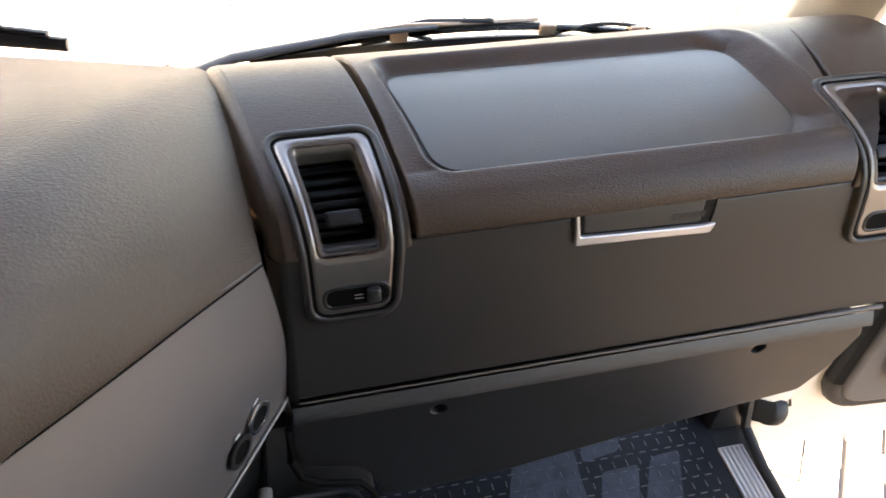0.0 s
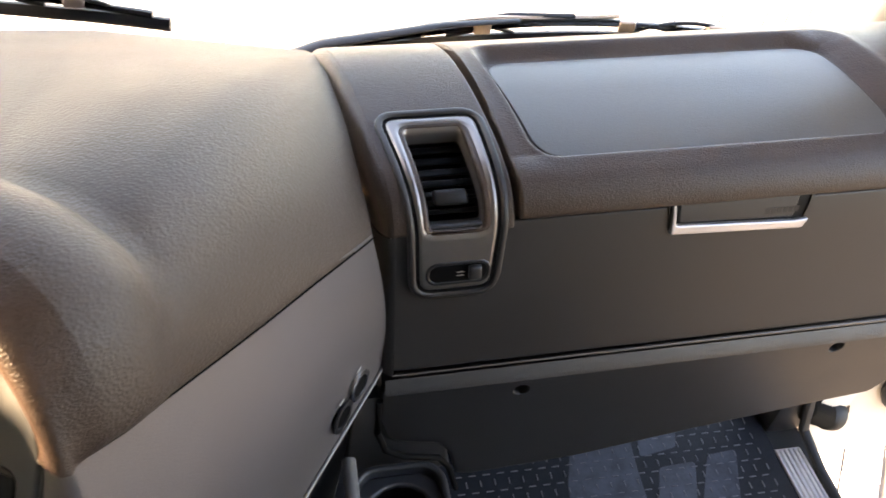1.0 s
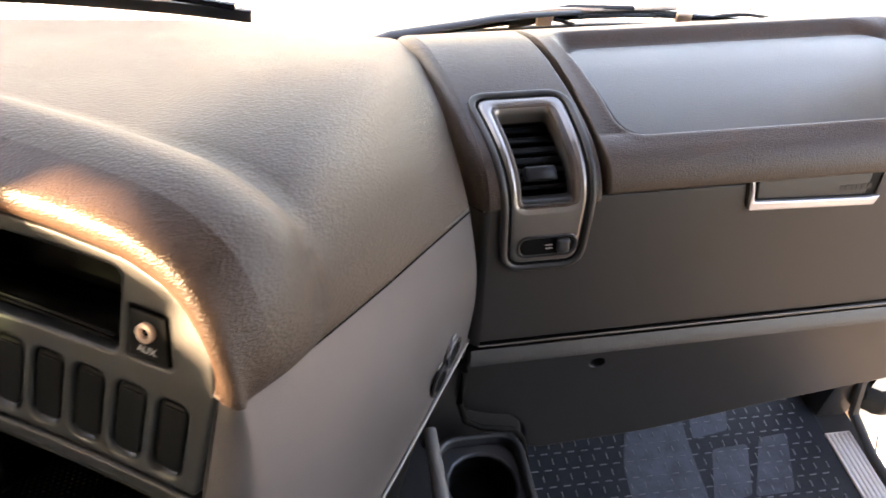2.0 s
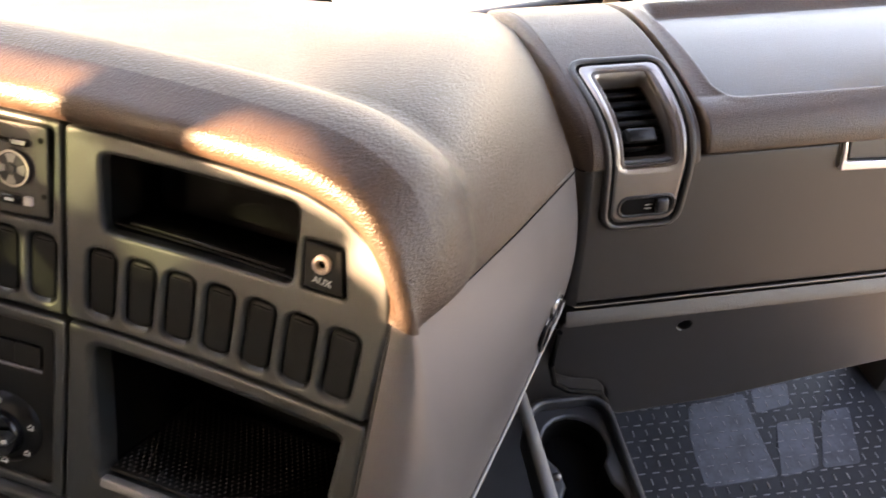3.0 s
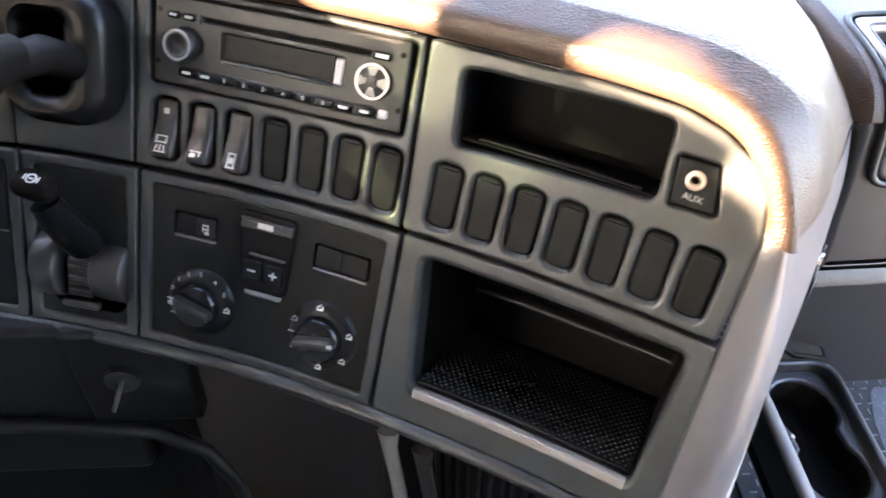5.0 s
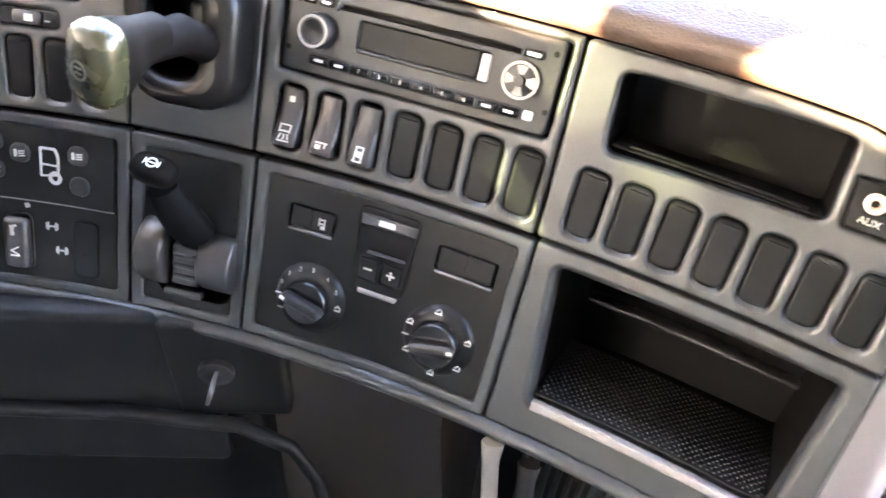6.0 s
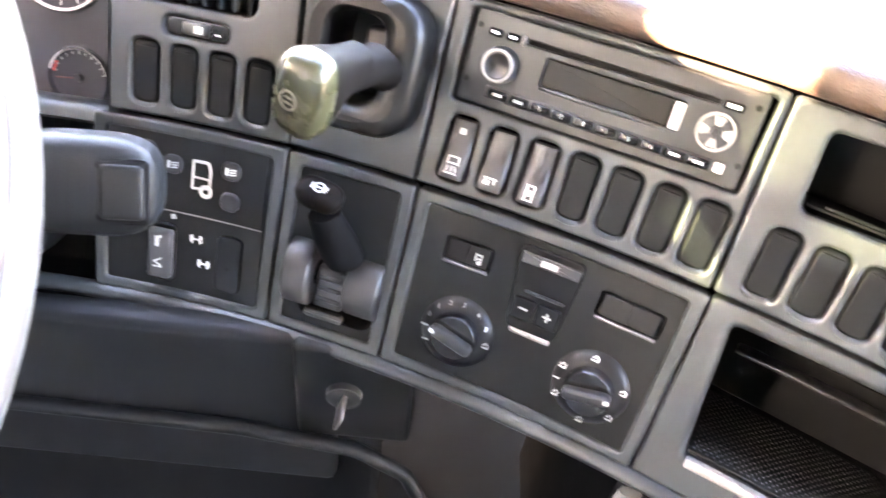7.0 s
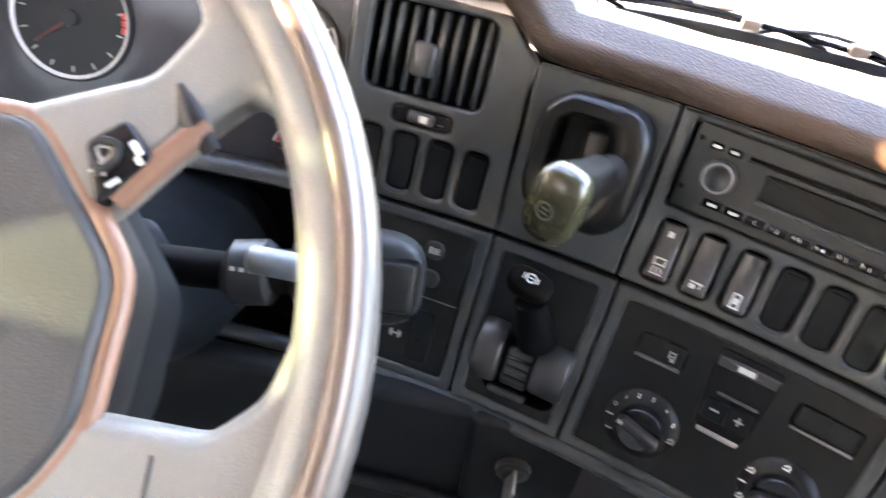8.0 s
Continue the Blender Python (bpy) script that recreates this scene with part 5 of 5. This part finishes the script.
part("pod_mark", bars([(0, 0, 0.009, 0.0016, 10)], 0, 0.0004), MARK, lever, m=con_pose(-0.2560, 0.0330, 0.0165))

# ---- driver's air vent ----
dv = thing("driver_air_vent", "square black driver's air vent with upright slats", "air vent")
part("duct", warp(dish(grow(VENT_D, 0.0005), 0.040, top=-0.003), con, 0), CAVITY, dv)
for k in range(8):
    u = -0.4270 + k * 0.0107
    part("slat", warp(box(u - 0.0011, u + 0.0028, 0.085, 0.148, -0.016, -0.0035, 0.0008, 1), con, 0), FACIA, dv)
part("adjuster", warp(box(-0.4015, -0.3840, 0.0990, 0.1240, -0.006, 0.0030, 0.003), con, 0), FACIA, dv, "grey adjuster")
thumb = thing("vent_slide", "small black slide under the driver's vent", "slide control")
part("well", warp(block(rrect(-0.3855, 0.0690, 0.0455, 0.0130, 0.005), -0.006, -0.0025, 0.0008), con, 0), GLOSSBLACK, thumb)
part("slide", warp(box(-0.3960, -0.3760, 0.0645, 0.0735, -0.004, 0.0010, 0.002), con, 0), SATIN_DARK, thumb)
part("print", bars([(0, 0, 0.0062, 0.0050, 0), (0.014, -0.001, 0.004, 0.001, 0)], 0, 0.0004), MARK, thumb, m=con_pose(-0.3835, 0.0690, 0.0012))

# ---- instrument cluster behind the wheel ----
cluster = thing("instrument_cluster", "dark instrument cluster with white-rimmed gauges", "instrument cluster")
part("back_panel", sheet(lambda a, b: con(-0.860 + 0.412 * a, -0.005 + 0.165 * b, -0.030), 24, 6), CLUSTERFACE, cluster, "glossy cluster face with the sky's reflection in its lilac-grey colour", smooth=60)
part("side_wall", sheet(lambda a, b: con(-0.4480 - 0.004 * a, -0.003 + 0.158 * b, 0.0 - 0.030 * a), 2, 6), FACIA, cluster, smooth=60)
part("sill", tube([con(-0.448 - 0.40 * k / 12, -0.004, -0.012) for k in range(13)], 0.012, 8, flat=0.6), FACIA, cluster, "grey lower sill")


def gauge(u, h, r, red, label, face=BLACK, span=(-215, 35), zone=0):
    m = con_pose(u, h, -0.029)
    g = part("gauge", lathe([(r, 0), (r, 0.004), (r * 0.965, 0.0046), (r * 0.93, 0.003), (r * 0.90, 0.001), (0, 0.001)], 48, False), face, cluster, label, m=m)
    a0, a1 = span
    ring = bmesh.new()
    pts = [(radians(a0 + (a1 - a0) * k / 40)) for k in range(41)]
    A = [ring.verts.new((r * 0.90 * math.cos(a), r * 0.90 * math.sin(a), 0.0032)) for a in pts]
    B = [ring.verts.new((r * 0.955 * math.cos(a), r * 0.955 * math.sin(a), 0.0048)) for a in pts]
    bridge(ring, A, B, closed=False)
    part("scale_ring", ring, STRIP, g, "white scale ring")
    ticks = [(r * 0.80 * math.cos(radians(a0 + (a1 - a0) * k / 10)), r * 0.80 * math.sin(radians(a0 + (a1 - a0) * k / 10)), r * 0.10, r * 0.022, a0 + (a1 - a0) * k / 10) for k in range(11)]
    tagged(part("scale_print", bars(ticks, 0.0012, 0.0016), MARK, g), kind="stuff")
    part("red_zone", bars([(r * 0.85 * math.cos(radians(x)), r * 0.85 * math.sin(radians(x)), r * 0.07, r * 0.10, x) for x in (zone - 8, zone, zone + 8)], 0.0012, 0.0017), REDMARK, g)
    part("needle", bars([(r * 0.34 * math.cos(radians(red)), r * 0.34 * math.sin(radians(red)), r * 0.75, r * 0.035, red)], 0.003, 0.0040), DIMRED, g, "dim red needle")
    part("hub", lathe([(r * 0.14, 0.001), (r * 0.12, 0.0055), (0, 0.006)], 20, False), BLACK, g)
    return g


gauge(-0.670, 0.092, 0.050, 215, "large round speed gauge")
gauge(-0.496, 0.098, 0.036, 222, "round gauge with red needle", CLUSTERFACE)
gauge(-0.4840, 0.0160, 0.0235, 184, "small half-round gauge with red mark", CLUSTERFACE, (12, 168), 160)
part("readout", bars([(0, 0, 0.020, 0.002, 0), (0, -0.004, 0.012, 0.002, 0)], 0, 0.0004), MARK, cluster, m=con_pose(-0.545, 0.03, -0.029))

# ---- under the ledge: knee panel, ignition lock, tunnel ----
knee = thing("knee_panel", "dark grey knee panel below the console ledge", "panel")
part("face", box(-1.30, -0.640, 0.318, 0.345, 0.250, 0.462, 0.008), INSET, knee)
part("lock_face", box(-0.672, -0.575, 0.3125, 0.335, 0.340, 0.462, 0.005), INSET, knee, "lock housing")
part("rolled_edge", tube([(-1.2, 0.318, 0.345), (-0.72, 0.310, 0.345), (-0.62, 0.304, 0.338), (-0.575, 0.297, 0.315), (-0.555, 0.292, 0.27), (-0.548, 0.290, 0.18)], 0.007, 10), INSET, knee, "rounded dark edge")
part("lower_face", box(-1.25, -0.60, 0.335, 0.36, 0.03, 0.33, 0.01), CAVITY, knee)
part("closing_panel", box(-1.45, -0.66, 0.475, 0.495, 0.05, 0.575, 0.006), BLANK, knee, "black closing panel round the column")
lock = thing("ignition_lock", "metal ignition lock with its key in the dark knee panel", "ignition lock")
part("barrel", lathe([(0.0150, -0.010), (0.0145, 0.003), (0.0110, 0.005), (0.0060, 0.004), (0, 0.004)], 28, False), BLACK, lock, m=pose(-0.631, 0.3105, 0.408, 90, 0, 0))
part("ring", ring_flat(0.0132, 0.0145, 0.003, 0.0040, 28), DRUM, lock, m=pose(-0.631, 0.3105, 0.408, 90, 0, 0))
part("key", box(-0.0016, 0.0016, -0.013, 0.006, 0.002, 0.026, 0.001, 1), SATIN, lock, "steel key", m=pose(-0.631, 0.3105, 0.408, 90, 20, 0))
tunnel = thing("engine_tunnel", "black ribbed engine tunnel cover with a pale edge strip", "tunnel cover")
part("cover", sheet(lambda a, b: Vector((-0.405 + 0.235 * a + 0.02 * b, 0.262 - 0.11 * a + 0.05 * b, 0.425 - 0.41 * b)), 12, 10), CAVITY, tunnel, "black cover", smooth=60)
ribs = bmesh.new()
for k in range(22):
    a0 = 0.10 + 0.038 * k
    strip = [[ribs.verts.new((-0.405 + 0.235 * a + 0.02 * b, 0.262 - 0.11 * a + 0.05 * b - dy, 0.425 - 0.41 * b)) for a, dy in ((a0, 0.0), (a0 + 0.006, 0.003), (a0 + 0.014, 0.003), (a0 + 0.020, 0.0))] for b in (0.02, 0.5, 0.98)]
    for p, q in zip(strip, strip[1:]):
        bridge(ribs, p, q, closed=False)
tagged(part("cover_ribs", ribs, INSET, tunnel, "fine upright ribs", smooth=0), kind="stuff")
part("edge_strip", tube([(-0.4085, 0.243, 0.420), (-0.408, 0.246, 0.396), (-0.400, 0.252, 0.314), (-0.392, 0.262, 0.16)], 0.0090, 8, flat=0.5), RAIL, tunnel, "pale edge strip")
part("edge_strip", tube([(-0.3820, 0.226, 0.418), (-0.3810, 0.229, 0.396), (-0.372, 0.235, 0.314), (-0.362, 0.246, 0.16)], 0.0090, 8, flat=0.5), DRUM, tunnel, "grey edge strip")
part("side", sheet(lambda a, b: Vector((-0.41 - 0.01 * b, 0.262 + 0.25 * a, 0.44 - 0.43 * b)), 4, 4), CAVITY, tunnel, smooth=60)

# ---- cup holder drawer ----
drawer = thing("cup_holder", "dark grey pull-out drawer with two cup wells", "cup holder")
DO = rrect(0.0205, 0.307, 0.096, 0.170, 0.026)
def peanut():
    pts = []
    for k in range(13):
        pts.append((0.019 + 0.0350 * math.cos(radians(-46 + 272 * k / 12)), 0.3385 + 0.0350 * math.sin(radians(-46 + 272 * k / 12))))
    for k in range(13):
        pts.append((0.021 + 0.0350 * math.cos(radians(134 + 272 * k / 12)), 0.2670 + 0.0350 * math.sin(radians(134 + 272 * k / 12))))
    return pts
PN = peanut()
part("rim", plate(DO, [grow(DO, -0.0075)], depth=0.055, chamfer=0.003, hole_depth=0.018, hole_chamfer=0.003, top=0.303), DRAWER, drawer, "grey rounded rim")
part("deck", plate(grow(DO, -0.0070), [PN], depth=0.003, chamfer=0.002, hole_depth=0.010, hole_chamfer=0.003, top=0.290), DRAWER, drawer)
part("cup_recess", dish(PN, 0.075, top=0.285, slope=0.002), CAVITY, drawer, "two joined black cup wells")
part("left_rail", tube([(-0.0275, 0.400, 0.303), (-0.0265, 0.31, 0.304), (-0.025, 0.205, 0.302)], 0.0072, 10, flat=0.8), RAIL, drawer, "paler drawer rail")
part("deck_peg", lathe([(0.004, 0), (0.004, 0.004), (0.002, 0.006), (0, 0.006)], 14, False), SATIN, drawer, m=pose(-0.010, 0.303, 0.290))
part("drawer_body", box(-0.020, 0.060, 0.230, 0.395, 0.210, 0.252, 0.01), CAVITY, drawer)
bracket = thing("footwell_bracket", "dark grey moulded bracket beside the cup holder", "bracket")
bk = plate(rquad([(-0.030, 0.240), (0.086, 0.240), (0.080, 0.275), (0.072, 0.297), (0.020, 0.312), (0.010, 0.330), (0.004, 0.420), (-0.020, 0.430)], 0.004, 3), depth=0.01, chamfer=0.003)
for v in bk.verts:
    x, z, d = v.co
    v.co = Vector((x, 0.416 - d, z))
part("face", bk, BRACKET, bracket)

# ---- sockets on the console side ----
def side_pose(a, b, d=0.0):
    o = side_point(a, b)
    t = (side_point(min(1, a + 0.02), b) - side_point(a - 0.02, b)).normalized()
    w = (side_point(a, b - 0.03) - side_point(a, b + 0.03)).normalized()
    n = t.cross(w).normalized()
    w = n.cross(t)
    m = Matrix.Identity(4)
    for i, c in enumerate((t, w, n, o + n * d)):
        m[0][i], m[1][i], m[2][i] = c
    return m


for a, b, chrome, label in ((0.820, 0.77, True, "black power socket with a chrome ring"), (0.725, 0.82, False, "plain black power socket")):
    so = thing("power_socket", label, "power socket", "power sockets", m=side_pose(a, b, 0.0022))
    part("bezel", lathe([(0.0150, 0), (0.0150, 0.0018), (0.0125, 0.0026), (0.0105, 0.0020), (0.0105, -0.004)], 32, False), CHROME if chrome else BLACK, so)
    part("bore", lathe([(0.0106, 0.0006), (0, 0.0008)], 24, False), CAVITY, so)
    part("print", bars([(0.0, 0.020, 0.007, 0.003, 0)], 0, 0.0003), MARK, so)

# ---- steering wheel ----
WC = Vector((-0.979, 0.132, 0.711))
WM = Matrix.Identity(4)
for i, c in enumerate((Vector((1, 0, 0)), Vector((0, 0.795, 0.606)), Vector((0, -0.606, 0.795)), WC)):
    WM[0][i], WM[1][i], WM[2][i] = c
wheel = thing("steering_wheel", "grey leather steering wheel with brown piping and broad spokes", "steering wheel", m=WM)


def mirror(pts):
    return [(-x, y) for x, y in pts][::-1]


def arc(r, a0, a1, n):
    return [(r * math.cos(radians(a0 + (a1 - a0) * k / n)), r * math.sin(radians(a0 + (a1 - a0) * k / n))) for k in range(n + 1)]


HOLE_R = rquad([(0.120, -0.024), (0.200, -0.0225), (0.219, -0.004), (0.2275, 0.035), (0.2235, 0.075), (0.208, 0.104), (0.184, 0.1205), (0.168, 0.102), (0.138, 0.060), (0.120, 0.045)], 0.008, 3)
TOPH = rquad([(0.075, 0.092), (0.140, 0.121), (0.155, 0.148)] + arc(0.222, 50, 130, 10) + [(-0.155, 0.148), (-0.140, 0.121), (-0.075, 0.092)], 0.006, 2)
BOTH = rquad([(-0.10, -0.105), (-0.165, -0.13)] + arc(0.222, 222, 318, 10) + [(0.165, -0.13), (0.10, -0.105)], 0.006, 2)
part("spokes", plate(arc(0.240, 0, 360 - 5, 71), [HOLE_R, mirror(HOLE_R), TOPH, BOTH], depth=0.020, chamfer=0.007, hole_depth=0.020, hole_chamfer=0.007, top=0.008), LEATHER, wheel, "broad grey leather spokes", smooth=60)
part("rim", tube([(0.2405 * math.cos(2 * math.pi * k / 96), 0.2405 * math.sin(2 * math.pi * k / 96), 0.0) for k in range(96)], 0.0155, 16, closed=True, flat=0.95), LEATHER, wheel, "grey leather rim", smooth=60)
part("outer_band", tube([(0.2500 * math.cos(2 * math.pi * k / 96), 0.2500 * math.sin(2 * math.pi * k / 96), -0.0005) for k in range(96)], 0.0100, 12, closed=True, flat=1.2), GREYSKIRT, wheel, "grey outer band of the rim", smooth=60)
part("groove", tube([(0.2482 * math.cos(2 * math.pi * k / 96), 0.2482 * math.sin(2 * math.pi * k / 96), 0.0112) for k in range(96)], 0.0058, 10, closed=True), DARKRIM, wheel, "dark brown groove round the rim", smooth=60)
part("piping", tube([(0.2462 * math.cos(radians(-78 + 68 * k / 40)), 0.2462 * math.sin(radians(-78 + 68 * k / 40)), 0.0150) for k in range(41)], 0.0034, 8), BROWNLEATHER, wheel, "brown leather seam along the lower rim", smooth=60)
HUBPTS = [(0.098, 0.0925), (0.1335, 0.0540), (0.1510, 0.033), (0.1515, -0.030), (0.136, -0.060), (0.075, -0.105)]
hub_o = rquad([(x, y) for x, y in HUBPTS[::-1]] + mirror(HUBPTS[::-1]), 0.012, 4)
if sum((hub_o[i - 1][0] * hub_o[i][1] - hub_o[i][0] * hub_o[i - 1][1]) for i in range(len(hub_o))) < 0:
    hub_o = hub_o[::-1]
part("hub_boss", block(grow(hub_o, -0.004), -0.075, -0.018, 0.022), INSET, wheel, "charcoal boss behind the hub", smooth=60)
part("hub_skirt", block(grow(hub_o, 0.001), -0.030, 0.003, 0.011), HUBSIDE, wheel, "grey moulded hub side, darkened in colour for its shadow", smooth=60)
part("airbag_cover", block(grow(hub_o, -0.0018), 0.002, 0.0115, 0.0045), HUB, wheel, "grained grey airbag cover", smooth=60)
part("hub_piping", tube([(x, y, 0.0035) for x, y in grow(hub_o, 0.0006)], 0.0052, 8, closed=True), BROWNLEATHER, wheel, "brown seam round the cover", smooth=60)
for sx in (1, -1):
    order = 1 if sx > 0 else -1
    pod = part("key_pod", block(rquad([(sx * p[0], p[1]) for p in [(0.122, 0.084), (0.1345, 0.058), (0.1535, 0.082), (0.137, 0.0975)][::order]], 0.004), 0.0, 0.0120, 0.002), GLOSSBLACK, wheel, "black key pod with white marks")
    dkey = rquad([(sx * p[0], p[1]) for p in [(0.1245, 0.0820), (0.1325, 0.0690), (0.1405, 0.0790), (0.1385, 0.0870), (0.1290, 0.0875)][::order]], 0.003)
    part("key_ring", plate(dkey, [grow(dkey, -0.0030)], depth=0.003, chamfer=0.0008, top=0.0150), BLACK, pod)
    part("key", block(grow(dkey, -0.0032), 0.010, 0.0138, 0.0012), SILVER, pod, "silver rounded key")
    part("key_print", bars([(sx * 0.1392, 0.0690, 0.0060, 0.0022, 40 * sx), (sx * 0.1450, 0.0850, 0.0070, 0.0030, -45 * sx), (sx * 0.1475, 0.0800, 0.0040, 0.0025, -45 * sx)], 0.0120, 0.0125), MARK, pod)
    part("spoke_piping", tube([(sx * 0.168, 0.103, 0.003), (sx * 0.154, 0.083, 0.006), (sx * 0.139, 0.063, 0.004)], 0.0058, 8, up=(0, 0, 1)), BROWNLEATHER, wheel, "brown leather edge of the spoke", smooth=60)
    part("upper_strap", tube([(sx * 0.1535, 0.117, 0.0075), (sx * 0.1620, 0.104, 0.0085), (sx * 0.1725, 0.092, 0.0020)], [0.0022, 0.0062, 0.0040], 8, flat=0.5), BLACK, wheel, "dark spoke seam")
    part("lower_seam", tube([(sx * 0.1815, -0.0310, 0.0060), (sx * 0.1822, -0.0350, 0.0076), (sx * 0.1850, -0.0900, 0.0076)], 0.0011, 8, up=(1, 0, 0)), BLACK, wheel, "stitched spoke seam")
part("emblem", block(rrect(0, -0.03, 0.05, 0.03, 0.012), 0.0118, 0.0142, 0.001), SATIN, wheel, "plain oval emblem plate")

column = thing("steering_column", "black moulded steering column shroud below the wheel", "steering column")
part("shroud", tube([WC + Vector((0.0, 0.010, -0.03)), WC + Vector((0.02, 0.09, -0.10)), WC + Vector((0.03, 0.19, -0.17)), WC + Vector((0.03, 0.30, -0.22))], [0.060, 0.078, 0.085, 0.085], 24, flat=0.8), BLANK, column, smooth=60)
part("collar", tube([WC + Vector((0.0, 0.002, -0.012)), WC + Vector((0.0, 0.03, -0.05))], [0.055, 0.06], 20), CAVITY, column)
stalk = thing("column_stalk", "grey paddle-shaped column stalk with an end button", "stalk")
part("stem", tube([(-0.960, 0.232, 0.650), (-0.82, 0.236, 0.662), (-0.775, 0.243, 0.667)], [0.013, 0.011, 0.014], 12), CAVITY, stalk, "black stem")
pad_bm2 = pebble(0.037, 0.018, 0.026, 0.45, 0.62, 36, 16)
sm = Matrix.Translation((-0.752, 0.247, 0.668)) @ pose(0, 0, 0, -28, 4, 8)
part("paddle", pad_bm2, INSET, stalk, "grey rounded paddle", smooth=60, m=sm)
part("button_gap", box(0.0070, 0.0330, -0.0178, -0.013, -0.0165, 0.0165, 0.0035, 3), CAVITY, stalk, "dark gap round the button", smooth=60, m=sm)
part("end_button", box(0.009, 0.0315, -0.0192, -0.014, -0.0145, 0.0145, 0.0035, 3), INSET, stalk, "grey end button", smooth=60, m=sm)
part("root_collar", tube([(-0.905, 0.234, 0.655), (-0.872, 0.235, 0.657), (-0.866, 0.235, 0.658)], [0.026, 0.024, 0.018], 18), BLACK, stalk, "black collar at the root", smooth=50)
part("grip_ring", tube([(-0.822, 0.236, 0.662), (-0.818, 0.236, 0.662), (-0.800, 0.239, 0.664), (-0.796, 0.239, 0.665)], [0.014, 0.0185, 0.0185, 0.014], 18), BLACK, stalk, "black twist ring", smooth=40)
part("ring_print", bars([(k * 0.005 - 0.005, 0, 0.0022, 0.0022, 0) for k in range(3)], 0, 0.0004), MARK, stalk, m=pose(-0.809, 0.2235, 0.678, 40, 0, 4))
part("ring_lever", box(-0.803, -0.772, 0.212, 0.225, 0.686, 0.700, 0.005, 3), SELECTOR, stalk, "pale selector ring")

# ---- passenger door, standing open, and its sill ----
door = thing("door_1", "open cream-painted passenger door with a dark grey inner card", "door", kind="structure", m=pose(0.74, 0.575, 0, 0, 0, -3))
dp = plate(rrect(0.43, 0.50, 0.86, 1.26, 0.05), depth=0.035, chamfer=0.01)
for v in dp.verts:
    x, z, d = v.co
    v.co = Vector((x, -d, z))
part("shell", dp, BODY, door, "cream painted door shell")
dc = plate(rrect(0.50, 0.60, 0.78, 1.15, 0.06), depth=0.03, chamfer=0.010, top=0.03)
for v in dc.verts:
    x, z, d = v.co
    v.co = Vector((x, -d, z))
part("card", dc, DOORCARD, door, "dark grey inner card")
part("seal", tube([(x, -0.010, z) for x, z in rrect(0.50, 0.60, 0.79, 1.16, 0.06)], 0.017, 8, closed=True), GASKET, door, "black rubber seal")
part("pocket", box(0.16, 0.60, -0.062, -0.03, 0.10, 0.26, 0.02, 4), DOORCARD, door, "moulded door pocket")
part("latch_mark", bars([(0, 0, 0.004, 0.022, 25), (-0.004, -0.008, 0.010, 0.004, 25)], 0, 0.001), BLACK, door, m=pose(0.063, -0.001, 0.006, 90, 0, 0))
boot = thing("cable_boot", "black ribbed rubber boot between jamb and door", "cable boot")
part("bellows", tube([(0.690 + 0.0030 * k, 0.548, 0.060 - 0.0016 * k) for k in range(15)], [0.019 + (0.0035 if k % 2 else -0.0025) for k in range(15)], 18), GASKET, boot, smooth=0)
part("end_cap", tube([(0.730, 0.549, 0.040), (0.734, 0.549, 0.039), (0.746, 0.550, 0.033), (0.752, 0.551, 0.030)], [0.022, 0.027, 0.027, 0.018], 20), GASKET, boot)
sill = thing("sill_plate", "ribbed bright aluminium sill plate on the door step", "sill plate")
part("plate", box(0.634, 0.682, 0.02, 0.515, 0.001, 0.006, 0.001, 1), ALU, sill)
for k in range(6):
    x = 0.637 + k * 0.0078
    part("rib", box(x, x + 0.0045, 0.025, 0.512, 0.005, 0.0095, 0.0012, 1), ALU, sill)
structure("door_seal", tube([(0.690, -0.40, 0.006), (0.690, 0.30, 0.006), (0.692, 0.47, 0.008), (0.687, 0.530, 0.03), (0.676, 0.552, 0.12), (0.668, 0.555, 0.40), (0.66, 0.555, 0.60)], 0.008, 10), GASKET, "black rubber door seal round the aperture", "door seal")
structure("jamb", box(0.640, 0.700, 0.545, 0.63, 0.0, 0.58, 0.01), KICK, "dark grey trimmed door jamb", "trim")
